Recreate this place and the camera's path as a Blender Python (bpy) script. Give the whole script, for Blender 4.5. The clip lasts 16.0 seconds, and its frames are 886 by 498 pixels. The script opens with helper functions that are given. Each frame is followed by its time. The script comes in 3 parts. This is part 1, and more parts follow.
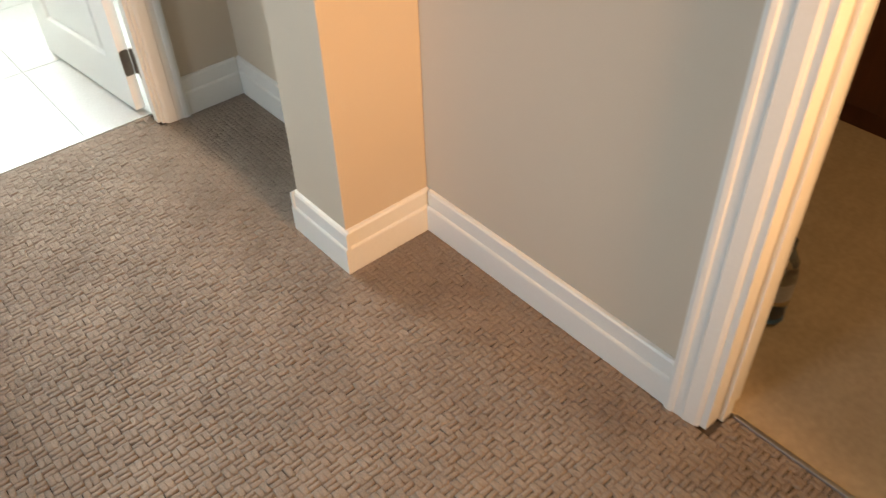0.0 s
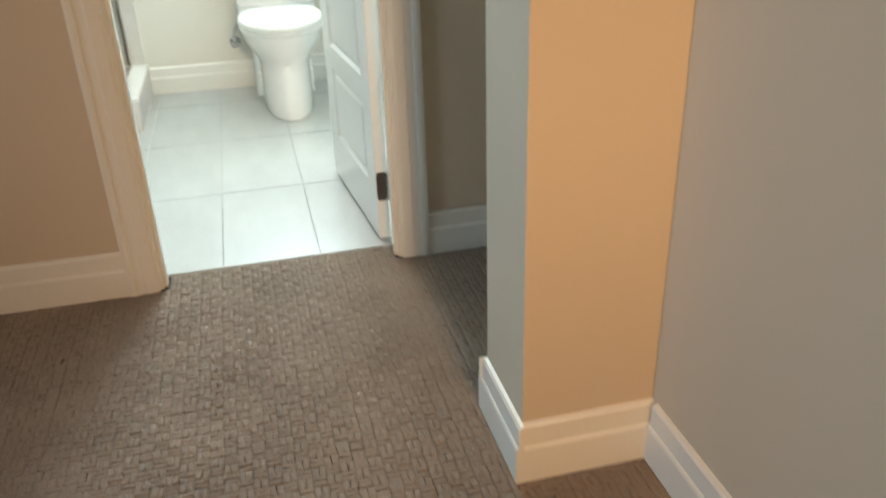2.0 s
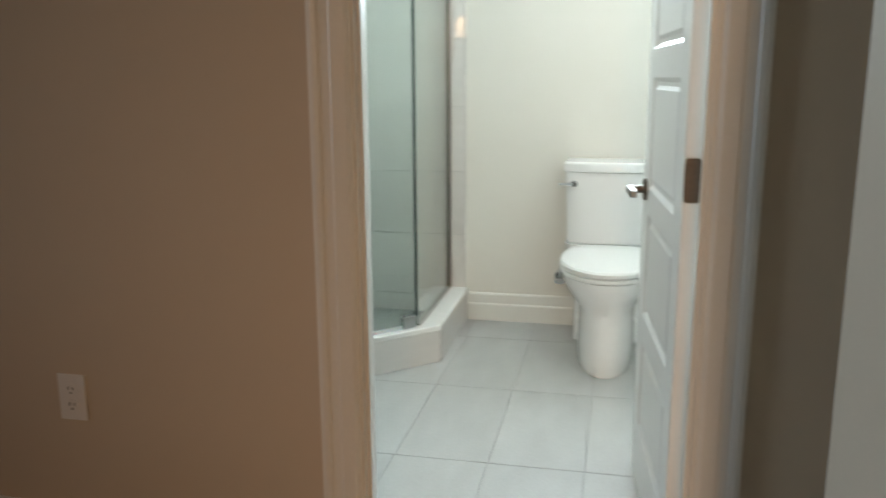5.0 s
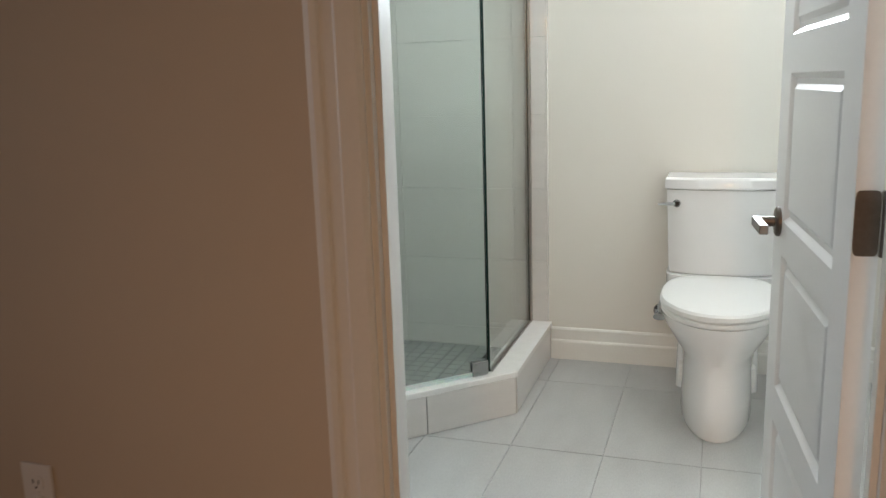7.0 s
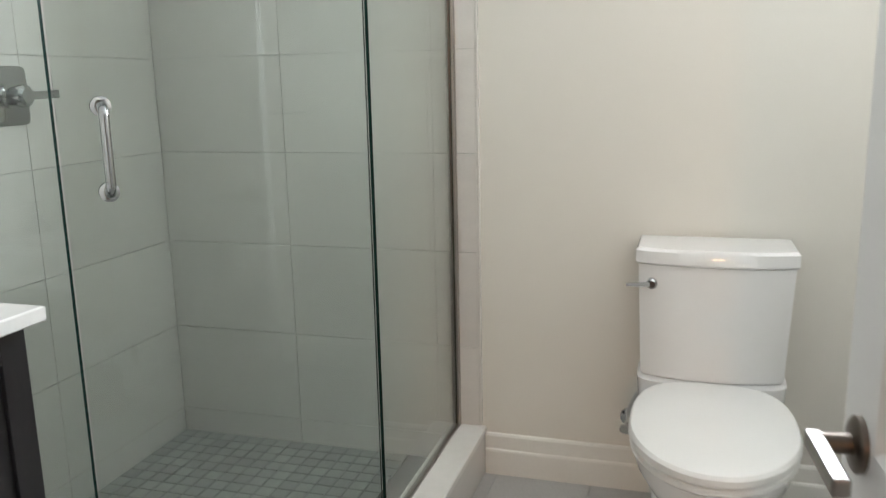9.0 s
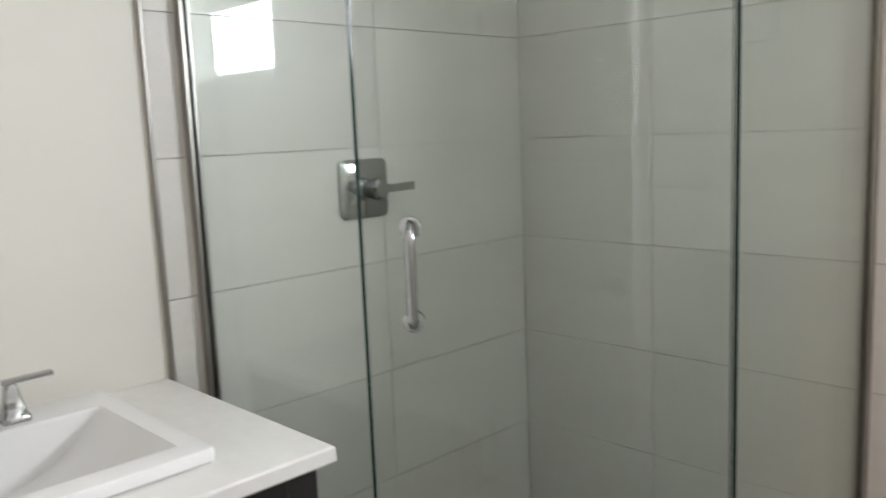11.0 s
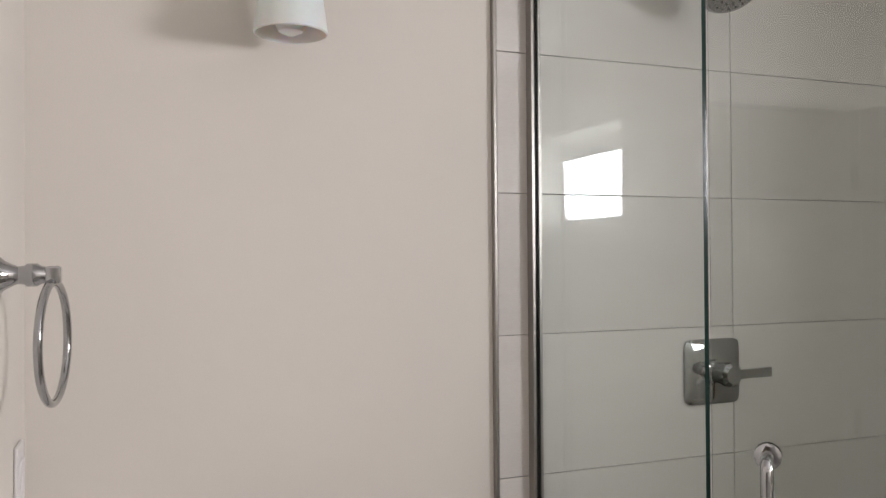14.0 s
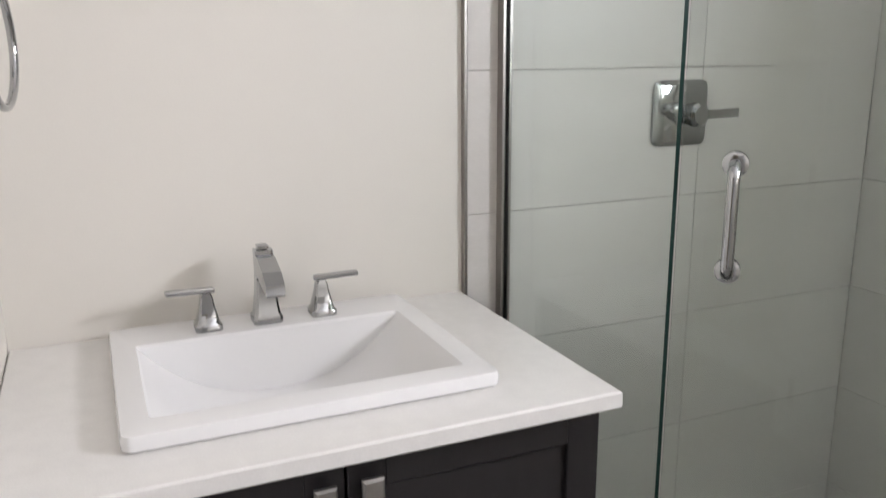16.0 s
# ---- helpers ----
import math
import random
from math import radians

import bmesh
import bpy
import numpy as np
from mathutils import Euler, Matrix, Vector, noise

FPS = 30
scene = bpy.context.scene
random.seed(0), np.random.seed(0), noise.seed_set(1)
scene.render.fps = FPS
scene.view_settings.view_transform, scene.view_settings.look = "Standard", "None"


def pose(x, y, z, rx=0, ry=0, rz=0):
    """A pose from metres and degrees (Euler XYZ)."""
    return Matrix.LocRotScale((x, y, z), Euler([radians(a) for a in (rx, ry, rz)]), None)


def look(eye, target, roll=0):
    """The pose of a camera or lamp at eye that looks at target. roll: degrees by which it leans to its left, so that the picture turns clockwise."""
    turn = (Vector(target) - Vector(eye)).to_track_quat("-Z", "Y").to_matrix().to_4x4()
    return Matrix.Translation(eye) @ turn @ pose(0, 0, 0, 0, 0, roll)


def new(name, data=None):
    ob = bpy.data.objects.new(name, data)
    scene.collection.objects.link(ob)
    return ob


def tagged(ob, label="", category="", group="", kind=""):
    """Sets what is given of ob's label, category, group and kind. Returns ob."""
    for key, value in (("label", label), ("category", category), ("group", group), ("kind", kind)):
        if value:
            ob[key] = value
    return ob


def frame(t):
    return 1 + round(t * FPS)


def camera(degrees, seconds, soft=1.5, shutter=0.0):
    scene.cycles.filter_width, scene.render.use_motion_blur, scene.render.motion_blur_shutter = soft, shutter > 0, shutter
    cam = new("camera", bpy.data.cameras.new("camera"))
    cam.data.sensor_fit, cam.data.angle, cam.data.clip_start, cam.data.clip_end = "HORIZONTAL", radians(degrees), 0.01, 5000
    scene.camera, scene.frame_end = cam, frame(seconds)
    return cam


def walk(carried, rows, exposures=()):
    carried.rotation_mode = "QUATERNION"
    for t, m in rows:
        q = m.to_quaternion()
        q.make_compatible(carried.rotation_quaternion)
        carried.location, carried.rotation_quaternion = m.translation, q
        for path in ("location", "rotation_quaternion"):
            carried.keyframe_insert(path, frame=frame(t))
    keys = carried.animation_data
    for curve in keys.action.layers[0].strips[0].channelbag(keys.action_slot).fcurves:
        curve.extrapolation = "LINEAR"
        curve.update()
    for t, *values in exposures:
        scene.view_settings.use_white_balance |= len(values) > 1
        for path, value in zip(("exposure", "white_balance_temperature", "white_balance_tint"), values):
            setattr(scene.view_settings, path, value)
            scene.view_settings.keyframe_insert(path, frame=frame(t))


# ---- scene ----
cam = camera(57.3, 16.0, soft=1.35, shutter=0.5)
PATH = [
    (0, (0.555, -2.415, 1.491), (1.507, -1.265, 0.16), -1.9),
    (0.5, (0.641, -2.337, 1.391), (1.501, -1.075, 0.1), -1.1),
    (1, (0.739, -2.289, 1.367), (1.416, -0.855, 0.148), -2.5),
    (1.5, (0.854, -2.269, 1.251), (1.387, -0.675, 0.167), -1.9),
    (2, (0.964, -2.195, 1.145), (1.372, -0.458, 0.242), -1.9),
    (2.5, (1.011, -2.099, 1.127), (1.228, -0.258, 0.378), -1.9),
    (3, (1.131, -2.068, 1.157), (1.153, -0.173, 0.516), -1.3),
    (3.5, (1.174, -1.994, 1.162), (1.098, -0.075, 0.6), -0.5),
    (4, (1.166, -1.837, 1.165), (1.036, 0.095, 0.663), 0.1),
    (4.5, (1.149, -1.726, 1.18), (0.94, 0.211, 0.729), -0.5),
    (5, (1.17, -1.598, 1.167), (0.756, 0.315, 0.752), -0.3),
    (5.2, (1.191, -1.565, 1.175), (0.674, 0.324, 0.768), -0.3),
    (7.3, (1.119, -0.975, 1.161), (0.484, 0.878, 0.761), -1.8),
    (7.5, (1.135, -0.884, 1.178), (0.505, 0.966, 0.755), -1.9),
    (8, (1.09, -0.667, 1.171), (0.544, 1.208, 0.74), -1.5),
    (8.2, (1.088, -0.549, 1.187), (0.567, 1.336, 0.768), -1.8),
    (10.3, (1.016, 0.117, 1.313), (0.0, 1.804, 0.966), -1.5),
    (10.5, (1.022, 0.148, 1.333), (-0.116, 1.756, 0.989), -2.1),
    (11, (1.011, 0.211, 1.373), (-0.406, 1.592, 1.083), -2.4),
    (11.5, (1.005, 0.242, 1.429), (-0.546, 1.48, 1.183), -1.8),
    (12, (1.011, 0.242, 1.483), (-0.607, 1.401, 1.284), -1.2),
    (12.5, (0.986, 0.248, 1.5), (-0.711, 1.299, 1.389), -1.1),
    (13, (0.975, 0.25, 1.512), (-0.8, 1.171, 1.474), -0.6),
    (13.5, (0.953, 0.257, 1.513), (-0.882, 1.054, 1.517), -0.3),
    (14, (0.938, 0.261, 1.505), (-0.932, 0.971, 1.526), -0.4),
    (14.5, (0.933, 0.257, 1.492), (-0.945, 0.944, 1.479), -0.1),
    (15, (0.93, 0.251, 1.453), (-0.937, 0.954, 1.314), -0.5),
    (15.5, (0.924, 0.25, 1.404), (-0.902, 0.995, 1.069), -0.5),
    (16, (0.918, 0.25, 1.377), (-0.864, 1.025, 0.903), -0.4),
]
walk(cam, [(t, look(eye, goal, roll)) for t, eye, goal, roll in PATH],
     exposures=[(0, 1.02, 6200, 5), (0.5, 0.83, 6150, 3), (1.5, 0.6, 5950, -1), (3, 0.12, 5650, -3), (5, -0.22, 5800, 3),
                (8, -0.5, 6050, 13), (10.5, -0.8, 6300, 16), (12, -1.0, 6400, 21), (13, -1.12, 6500, 24), (14, -1.3, 6700, 27), (14.8, -1.4, 6800, 29), (15.5, -1.25, 6700, 27), (16, -0.85, 6350, 23)])

# ---- world and lights ----
world = bpy.data.worlds.new("world")
scene.world = world
world.use_nodes = True
sky = world.node_tree.nodes.new("ShaderNodeTexSky")
sky.sky_type = 'NISHITA'
sky.sun_disc = False
sky.sun_elevation = radians(40)
sky.sun_rotation = radians(200)
world.node_tree.links.new(sky.outputs[0], world.node_tree.nodes["Background"].inputs[0])
world.node_tree.nodes["Background"].inputs[1].default_value = 0.1


def area_lamp(name, m, sx, sy, watts, color):
    lamp = bpy.data.lights.new(name, 'AREA')
    lamp.shape, lamp.size, lamp.size_y, lamp.energy, lamp.color = 'RECTANGLE', sx, sy, watts, color
    ob = new(name, lamp)
    ob.matrix_world = m
    return ob


sun = bpy.data.lights.new("sun", 'SUN')
sun.energy, sun.angle, sun.color = 1.2, radians(12), (1, 0.96, 0.9)
new("sun", sun).matrix_world = look((0, 0, 5), (0.6, 1.6, 3.4))

# daylight through the bathroom window and the hall window
area_lamp("window_daylight", look((1.145, 2.376, 1.85), (1.145, 0.5, 1.845)), 0.80, 0.31, 95, (0.93, 1.0, 1.0))
area_lamp("hall_daylight", look((-1.93, -1.3, 1.35), (1.66, -1.3, 0.8)), 0.9, 1.1, 5.4, (0.84, 0.92, 1.0)).data.spread = radians(75)
area_lamp("hall_lamp", look((1.42, -3.8, 1.75), (1.40, -1.0, 0.7)), 0.25, 0.25, 6.6, (1.0, 0.52, 0.22)).data.spread = radians(66)
# added fill near the ceiling, with no known fixture, to brighten the far room
area_lamp("room_fill_lamp", look((2.45, -2.6, 2.3), (2.4, -2.6, 0)), 0.3, 0.3, 6, (1.0, 0.62, 0.30))


# ---- materials ----
def material(name, color, rough=0.5, metal=0.0, vary=0.12, scale=6.0, fine=120.0, bump=0.05, bump_scale=None, random_tint=0.0, spec=0.5, coat=0.0):
    m = bpy.data.materials.new(name)
    m.use_nodes = True
    nt = m.node_tree
    n, l = nt.nodes, nt.links
    b = n["Principled BSDF"]
    co = n.new("ShaderNodeTexCoord")
    big, small = n.new("ShaderNodeTexNoise"), n.new("ShaderNodeTexNoise")
    big.inputs["Scale"].default_value, small.inputs["Scale"].default_value = scale, fine
    big.inputs["Detail"].default_value, small.inputs["Detail"].default_value = 5, 3
    geo = n.new("ShaderNodeNewGeometry")
    for tex in (big, small):
        l.new(geo.outputs["Position"], tex.inputs["Vector"])
    mix = n.new("ShaderNodeMath")
    mix.operation = 'ADD'
    l.new(big.outputs[0], mix.inputs[0])
    l.new(small.outputs[0], mix.inputs[1])
    ramp = n.new("ShaderNodeMapRange")
    ramp.inputs[1].default_value, ramp.inputs[2].default_value = 0.6, 1.4
    ramp.inputs[3].default_value, ramp.inputs[4].default_value = 1 - vary, 1 + vary
    l.new(mix.outputs[0], ramp.inputs[0])
    value = ramp.outputs[0]
    if random_tint:
        info = n.new("ShaderNodeObjectInfo")
        r = n.new("ShaderNodeMapRange")
        r.inputs[3].default_value, r.inputs[4].default_value = 1 - random_tint, 1 + random_tint
        l.new(info.outputs["Random"], r.inputs[0])
        mul = n.new("ShaderNodeMath")
        mul.operation = 'MULTIPLY'
        l.new(value, mul.inputs[0])
        l.new(r.outputs[0], mul.inputs[1])
        value = mul.outputs[0]
    tint = n.new("ShaderNodeVectorMath")
    tint.operation = 'SCALE'
    tint.inputs[0].default_value = color
    l.new(value, tint.inputs["Scale"])
    l.new(tint.outputs[0], b.inputs["Base Color"])
    b.inputs["Roughness"].default_value = rough
    b.inputs["Metallic"].default_value = metal
    b.inputs["Specular IOR Level"].default_value = spec
    b.inputs["Coat Weight"].default_value = coat
    if bump:
        bp = n.new("ShaderNodeBump")
        bp.inputs["Strength"].default_value, bp.inputs["Distance"].default_value = bump, 0.002
        src = small
        if bump_scale:
            src = n.new("ShaderNodeTexNoise")
            src.inputs["Scale"].default_value = bump_scale
            l.new(geo.outputs["Position"], src.inputs["Vector"])
        l.new(src.outputs[0], bp.inputs["Height"])
        l.new(bp.outputs[0], b.inputs["Normal"])
    return m


def grained(name, color, streak, rough, vary, spec=0.5, metal=0.0):
    """Long streaks along one axis: streak is the noise scale on each axis."""
    m = material(name, color, rough, metal, vary, 4, 90, 0.03, None, 0.035, spec)
    n, l = m.node_tree.nodes, m.node_tree.links
    geo = [x for x in n if x.bl_idname == "ShaderNodeNewGeometry"][0]
    mp = n.new("ShaderNodeMapping")
    mp.inputs["Scale"].default_value = streak
    l.new(geo.outputs["Position"], mp.inputs["Vector"])
    for tex in [x for x in n if x.bl_idname == "ShaderNodeTexNoise"]:
        for old in list(tex.inputs["Vector"].links):
            l.remove(old)
        l.new(mp.outputs[0], tex.inputs["Vector"])
    return m


HALL_PAINT = material("hall_wall_paint", (0.58, 0.495, 0.385), 0.75, vary=0.03, scale=1.5, fine=300, bump=0.10, bump_scale=260)
BATH_PAINT = material("bath_wall_paint", (0.735, 0.70, 0.637), 0.7, vary=0.02, scale=1.5, fine=300, bump=0.10, bump_scale=260)
CEILING = material("ceiling_paint", (0.8, 0.79, 0.77), 0.9, vary=0.03, bump=0.2, bump_scale=180)
TRIM = material("white_trim_paint", (0.78, 0.76, 0.71), 0.32, vary=0.025, scale=3, bump=0.03)
DOOR_WHITE = material("white_door_paint", (0.80, 0.785, 0.775), 0.33, vary=0.02, scale=3, bump=0.03)
CARPET = material("taupe_loop_carpet", (0.30, 0.24, 0.195), 0.95, vary=0.28, scale=5, fine=210, bump=0.9, bump_scale=700, spec=0.1)
CARPET_BASE = material("carpet_backing", (0.10, 0.08, 0.064), 1.0, vary=0.3, fine=300, bump=0.5, spec=0.05)
ROOM_FLOOR = material("tan_sheet_floor", (0.42, 0.32, 0.2), 0.6, vary=0.16, scale=7, fine=60, bump=0.1)
FLOOR_TILE = grained("grey_porcelain_floor", (0.45, 0.445, 0.43), (2.5, 0.9, 1), 0.36, 0.12)
WALL_TILE = grained("beige_porcelain_wall", (0.67, 0.635, 0.60), (1, 1, 6), 0.34, 0.05, 0.2)
WALL_TILE.node_tree.nodes["Principled BSDF"].inputs["Coat Weight"].default_value = 0.9
WALL_TILE.node_tree.nodes["Principled BSDF"].inputs["Coat IOR"].default_value = 1.6
WALL_TILE.node_tree.nodes["Principled BSDF"].inputs["Coat Roughness"].default_value = 0.012
MOSAIC = material("grey_mosaic_tile", (0.33, 0.33, 0.31), 0.4, vary=0.1, random_tint=0.1, bump=0.05)
GROUT = material("grey_grout", (0.56, 0.53, 0.50), 0.95, vary=0.12, fine=200, bump=0.2)
FLOOR_GROUT = material("dark_floor_grout", (0.42, 0.415, 0.40), 0.95, vary=0.12, fine=200, bump=0.2)
MOSAIC_GROUT = material("dark_mosaic_grout", (0.09, 0.09, 0.085), 0.95, vary=0.12, fine=200, bump=0.2)
QUARTZ = material("white_quartz", (0.79, 0.77, 0.74), 0.18, vary=0.05, scale=30, fine=380, bump=0.01)
CERAMIC = material("white_ceramic", (0.83, 0.82, 0.81), 0.07, vary=0.01, bump=0.0, coat=0.3)
PLASTIC = material("white_plastic", (0.8, 0.79, 0.77), 0.3, vary=0.015, bump=0.0)
CHROME = material("polished_chrome", (0.43, 0.435, 0.44), 0.06, 1.0, vary=0.03, bump=0.0)
SATIN = material("satin_nickel", (0.36, 0.345, 0.33), 0.4, 1.0, vary=0.06, bump=0.03)
BRONZE = material("dark_hinge_metal", (0.16, 0.13, 0.11), 0.35, 1.0, vary=0.15, bump=0.05)
ALU = material("brushed_aluminium", (0.36, 0.34, 0.315), 0.35, 1.0, vary=0.06, bump=0.03)
ESPRESSO = grained("espresso_cabinet", (0.013, 0.011, 0.012), (14, 14, 1.5), 0.38, 0.3)
DARKWOOD = grained("red_brown_wood", (0.10, 0.035, 0.016), (12, 12, 1.2), 0.4, 0.35)
BLACK = material("black_rubber", (0.015, 0.015, 0.015), 0.6, bump=0.05)
HOSE = material("braided_steel", (0.5, 0.5, 0.5), 0.35, 0.9, vary=0.3, fine=600, bump=0.4)
LABEL_BLUE = material("blue_label", (0.06, 0.16, 0.28), 0.5, bump=0.0)
LABEL_GREY = material("grey_label", (0.45, 0.42, 0.36), 0.5, bump=0.0)
GROUND = material("outdoor_ground", (0.3, 0.29, 0.27), 0.9, vary=0.3, fine=40, bump=0.4)


def glass(name, color, rough=0.0):
    m = bpy.data.materials.new(name)
    m.use_nodes = True
    b = m.node_tree.nodes["Principled BSDF"]
    b.inputs["Base Color"].default_value = (*color, 1)
    b.inputs["Transmission Weight"].default_value = 1
    b.inputs["Roughness"].default_value = rough
    b.inputs["IOR"].default_value = 1.5
    return m


def sheet_glass(name, tint):
    """Thin clear glass: see-through with a faint tint, and a mirror sheen that grows at grazing angles."""
    m = bpy.data.materials.new(name)
    m.use_nodes = True
    n, l = m.node_tree.nodes, m.node_tree.links
    n.remove(n["Principled BSDF"])
    clear, gloss, facing, mix = n.new("ShaderNodeBsdfTransparent"), n.new("ShaderNodeBsdfGlossy"), n.new("ShaderNodeLayerWeight"), n.new("ShaderNodeMixShader")
    power, sheen = n.new("ShaderNodeMath"), n.new("ShaderNodeMapRange")
    clear.inputs[0].default_value = (*tint, 1)
    gloss.inputs["Roughness"].default_value = 0.0
    power.operation = 'POWER'
    power.inputs[1].default_value = 5
    sheen.inputs[3].default_value, sheen.inputs[4].default_value = 0.04, 1.0
    l.new(facing.outputs["Facing"], power.inputs[0])
    l.new(power.outputs[0], sheen.inputs[0])
    l.new(sheen.outputs[0], mix.inputs[0])
    l.new(clear.outputs[0], mix.inputs[1])
    l.new(gloss.outputs[0], mix.inputs[2])
    l.new(mix.outputs[0], n["Material Output"].inputs[0])
    return m


GLASS = sheet_glass("clear_glass", (0.938, 0.972, 0.96))
WINDOW_GLASS = sheet_glass("window_glass", (0.98, 0.99, 0.985))
GLASS_EDGE = material("dark_green_glass_edge", (0.018, 0.04, 0.033), 0.12, vary=0.1, bump=0.0)
BOTTLE = glass("bottle_plastic", (0.75, 0.72, 0.62), 0.05)
FROST = material("frosted_glass", (0.82, 0.82, 0.80), 0.4, vary=0.02, bump=0.0)
FROST.node_tree.nodes["Principled BSDF"].inputs["Subsurface Weight"].default_value = 0.3


# ---- building helpers ----
def finish(bm, name, mat, smooth=False):
    bmesh.ops.recalc_face_normals(bm, faces=bm.faces)
    me = bpy.data.meshes.new(name)
    bm.to_mesh(me)
    bm.free()
    me.materials.append(mat)
    if smooth:
        me.polygons.foreach_set("use_smooth", [True] * len(me.polygons))
        me.set_sharp_from_angle(angle=radians(38))
    return me


def part(name, bm, mat, parent=None, label="", smooth=False):
    ob = new(name, finish(bm, name, mat, smooth))
    if parent:
        ob.parent = parent
    if label:
        ob["label"] = label
    return ob


def thing(name, label, category, at=(0, 0, 0), rz=0, group="", kind=""):
    ob = new(name)
    ob.matrix_basis = pose(*at, 0, 0, rz)
    return tagged(ob, label, category, group, kind)


def box(*spans, bevel=0.0, seg=2, m=None):
    """One bmesh of boxes, each (x0, x1, y0, y1, z0, z1)."""
    bm = bmesh.new()
    for x0, x1, y0, y1, z0, z1 in spans:
        bmesh.ops.create_cube(bm, size=1, matrix=Matrix.Translation(((x0 + x1) / 2, (y0 + y1) / 2, (z0 + z1) / 2)) @ Matrix.Diagonal((x1 - x0, y1 - y0, z1 - z0, 1)))
    if bevel:
        bmesh.ops.bevel(bm, geom=bm.edges[:], offset=bevel, segments=seg, affect='EDGES', profile=0.5)
    if m:
        bm.transform(m)
    return bm


def turned(rings, m=None, n=32):
    """A turned body round z: rings of (radius, z), closed at both ends."""
    return loft([[(r * math.cos(a), r * math.sin(a), z) for a in [2 * math.pi * i / n for i in range(n)]] for r, z in rings], m)


def loft(sections, m=None, closed=True, caps=True):
    bm = bmesh.new()
    rows = [[bm.verts.new(p) for p in s] for s in sections]
    k = len(rows[0])
    for a, b in zip(rows, rows[1:]):
        for i in range(k if closed else k - 1):
            bm.faces.new((a[i], a[(i + 1) % k], b[(i + 1) % k], b[i]))
    if caps:
        bm.faces.new(rows[0][::-1])
        bm.faces.new(rows[-1])
    if m:
        bm.transform(m)
    return bm


def tube(points, r, n=14, m=None, ring=False):
    """A round bar along points."""
    pts = [Vector(p) for p in points]
    sections, side = [], None
    for i, p in enumerate(pts):
        if ring:
            d = pts[(i + 1) % len(pts)] - pts[i - 1]
        else:
            d = pts[min(i + 1, len(pts) - 1)] - pts[max(i - 1, 0)]
        d.normalize()
        if side is None:
            side = d.orthogonal().normalized()
        side = (side - d * side.dot(d)).normalized()
        up = d.cross(side)
        sections.append([p + side * (r * math.cos(2 * math.pi * j / n)) + up * (r * math.sin(2 * math.pi * j / n)) for j in range(n)])
    if ring:
        sections.append(sections[0])
    return loft(sections, m, caps=not ring)


def squircle(cx, cy, z, hx, hy, e=4.0, n=40):
    out = []
    for i in range(n):
        a = 2 * math.pi * i / n
        c, s = math.cos(a), math.sin(a)
        out.append((cx + hx * math.copysign(abs(c) ** (2 / e), c), cy + hy * math.copysign(abs(s) ** (2 / e), s), z))
    return out


def profile_run(profile, start, end, m_name, mat, parent=None):
    """Sweeps a profile of (out, up) along a straight line; out is to the right of the way from start to end."""
    a, b = Vector(start), Vector(end)
    d = (b - a).normalized()
    out = Vector((d.y, -d.x, 0))
    return part(m_name, loft([[p + out * o + Vector((0, 0, u)) for o, u in profile] for p in (a, b)]), mat, parent)


# ---- structure: walls, ceilings ----
TOP = 2.40


def structure(name, bm, mat, label, category="wall"):
    return tagged(part(name, bm, mat), label, category, kind="structure")


# the wall between hall and bathroom is 8 cm thick: hall paint in front, bathroom paint behind
structure("wall_hall_north", box((-2.0, 0.625, 0, 0.04, 0, TOP), (1.358, 1.78, 0, 0.04, 0, TOP), (0.625, 1.358, 0, 0.04, 1.99, TOP)), HALL_PAINT, "beige painted hall wall around the bathroom door")
structure("wall_bath_south", box((-0.76, 0.625, 0.04, 0.08, 0, TOP), (1.358, 1.99, 0.04, 0.08, 0, TOP), (0.625, 1.358, 0.04, 0.08, 1.99, TOP)), BATH_PAINT, "off-white bathroom wall beside the door")
structure("wall_bath_west", box((-0.76, -0.65, 0.08, 2.30, 0, TOP)), BATH_PAINT, "off-white painted wall behind the vanity")
structure("wall_bath_east", box((1.87, 1.99, 0.08, 2.30, 0, TOP)), BATH_PAINT, "off-white painted bathroom wall with towel bar")
WX0, WX1, WZ0, WZ1 = 0.69, 1.60, 1.63, 2.10
structure("wall_bath_north", box((-0.65, WX0, 2.19, 2.45, 0, TOP), (WX1, 1.87, 2.19, 2.45, 0, TOP), (WX0, WX1, 2.19, 2.45, 0, WZ0), (WX0, WX1, 2.19, 2.45, WZ1, TOP)), BATH_PAINT, "off-white wall with deep high window over the toilet")
structure("wall_hall_east", box((1.66, 1.78, -1.945, 0, 0, TOP), (1.66, 1.78, -4.1, -2.78, 0, TOP), (1.66, 1.78, -2.78, -1.945, 1.99, TOP)), HALL_PAINT, "beige painted hall wall with a doorway")
structure("wall_pillar", box((1.385, 1.66, -1.02, -0.79, 0, TOP), bevel=0.002), HALL_PAINT, "beige painted wall return beside the niche")
structure("wall_hall_west", box((-2.12, -2.0, -4.1, 0.04, 0, 0.8), (-2.12, -2.0, -4.1, 0.04, 1.9, TOP), (-2.12, -2.0, -4.1, -1.75, 0.8, 1.9), (-2.12, -2.0, -0.85, 0.04, 0.8, 1.9)), HALL_PAINT, "beige painted hall wall with a window opening")
structure("wall_hall_south", box((-2.12, 1.78, -4.22, -4.1, 0, TOP)), HALL_PAINT, "plain beige painted hall wall")
structure("wall_room_east", box((3.4, 3.5, -4.1, -1.0, 0, TOP)), HALL_PAINT, "beige wall of the room beyond the doorway")
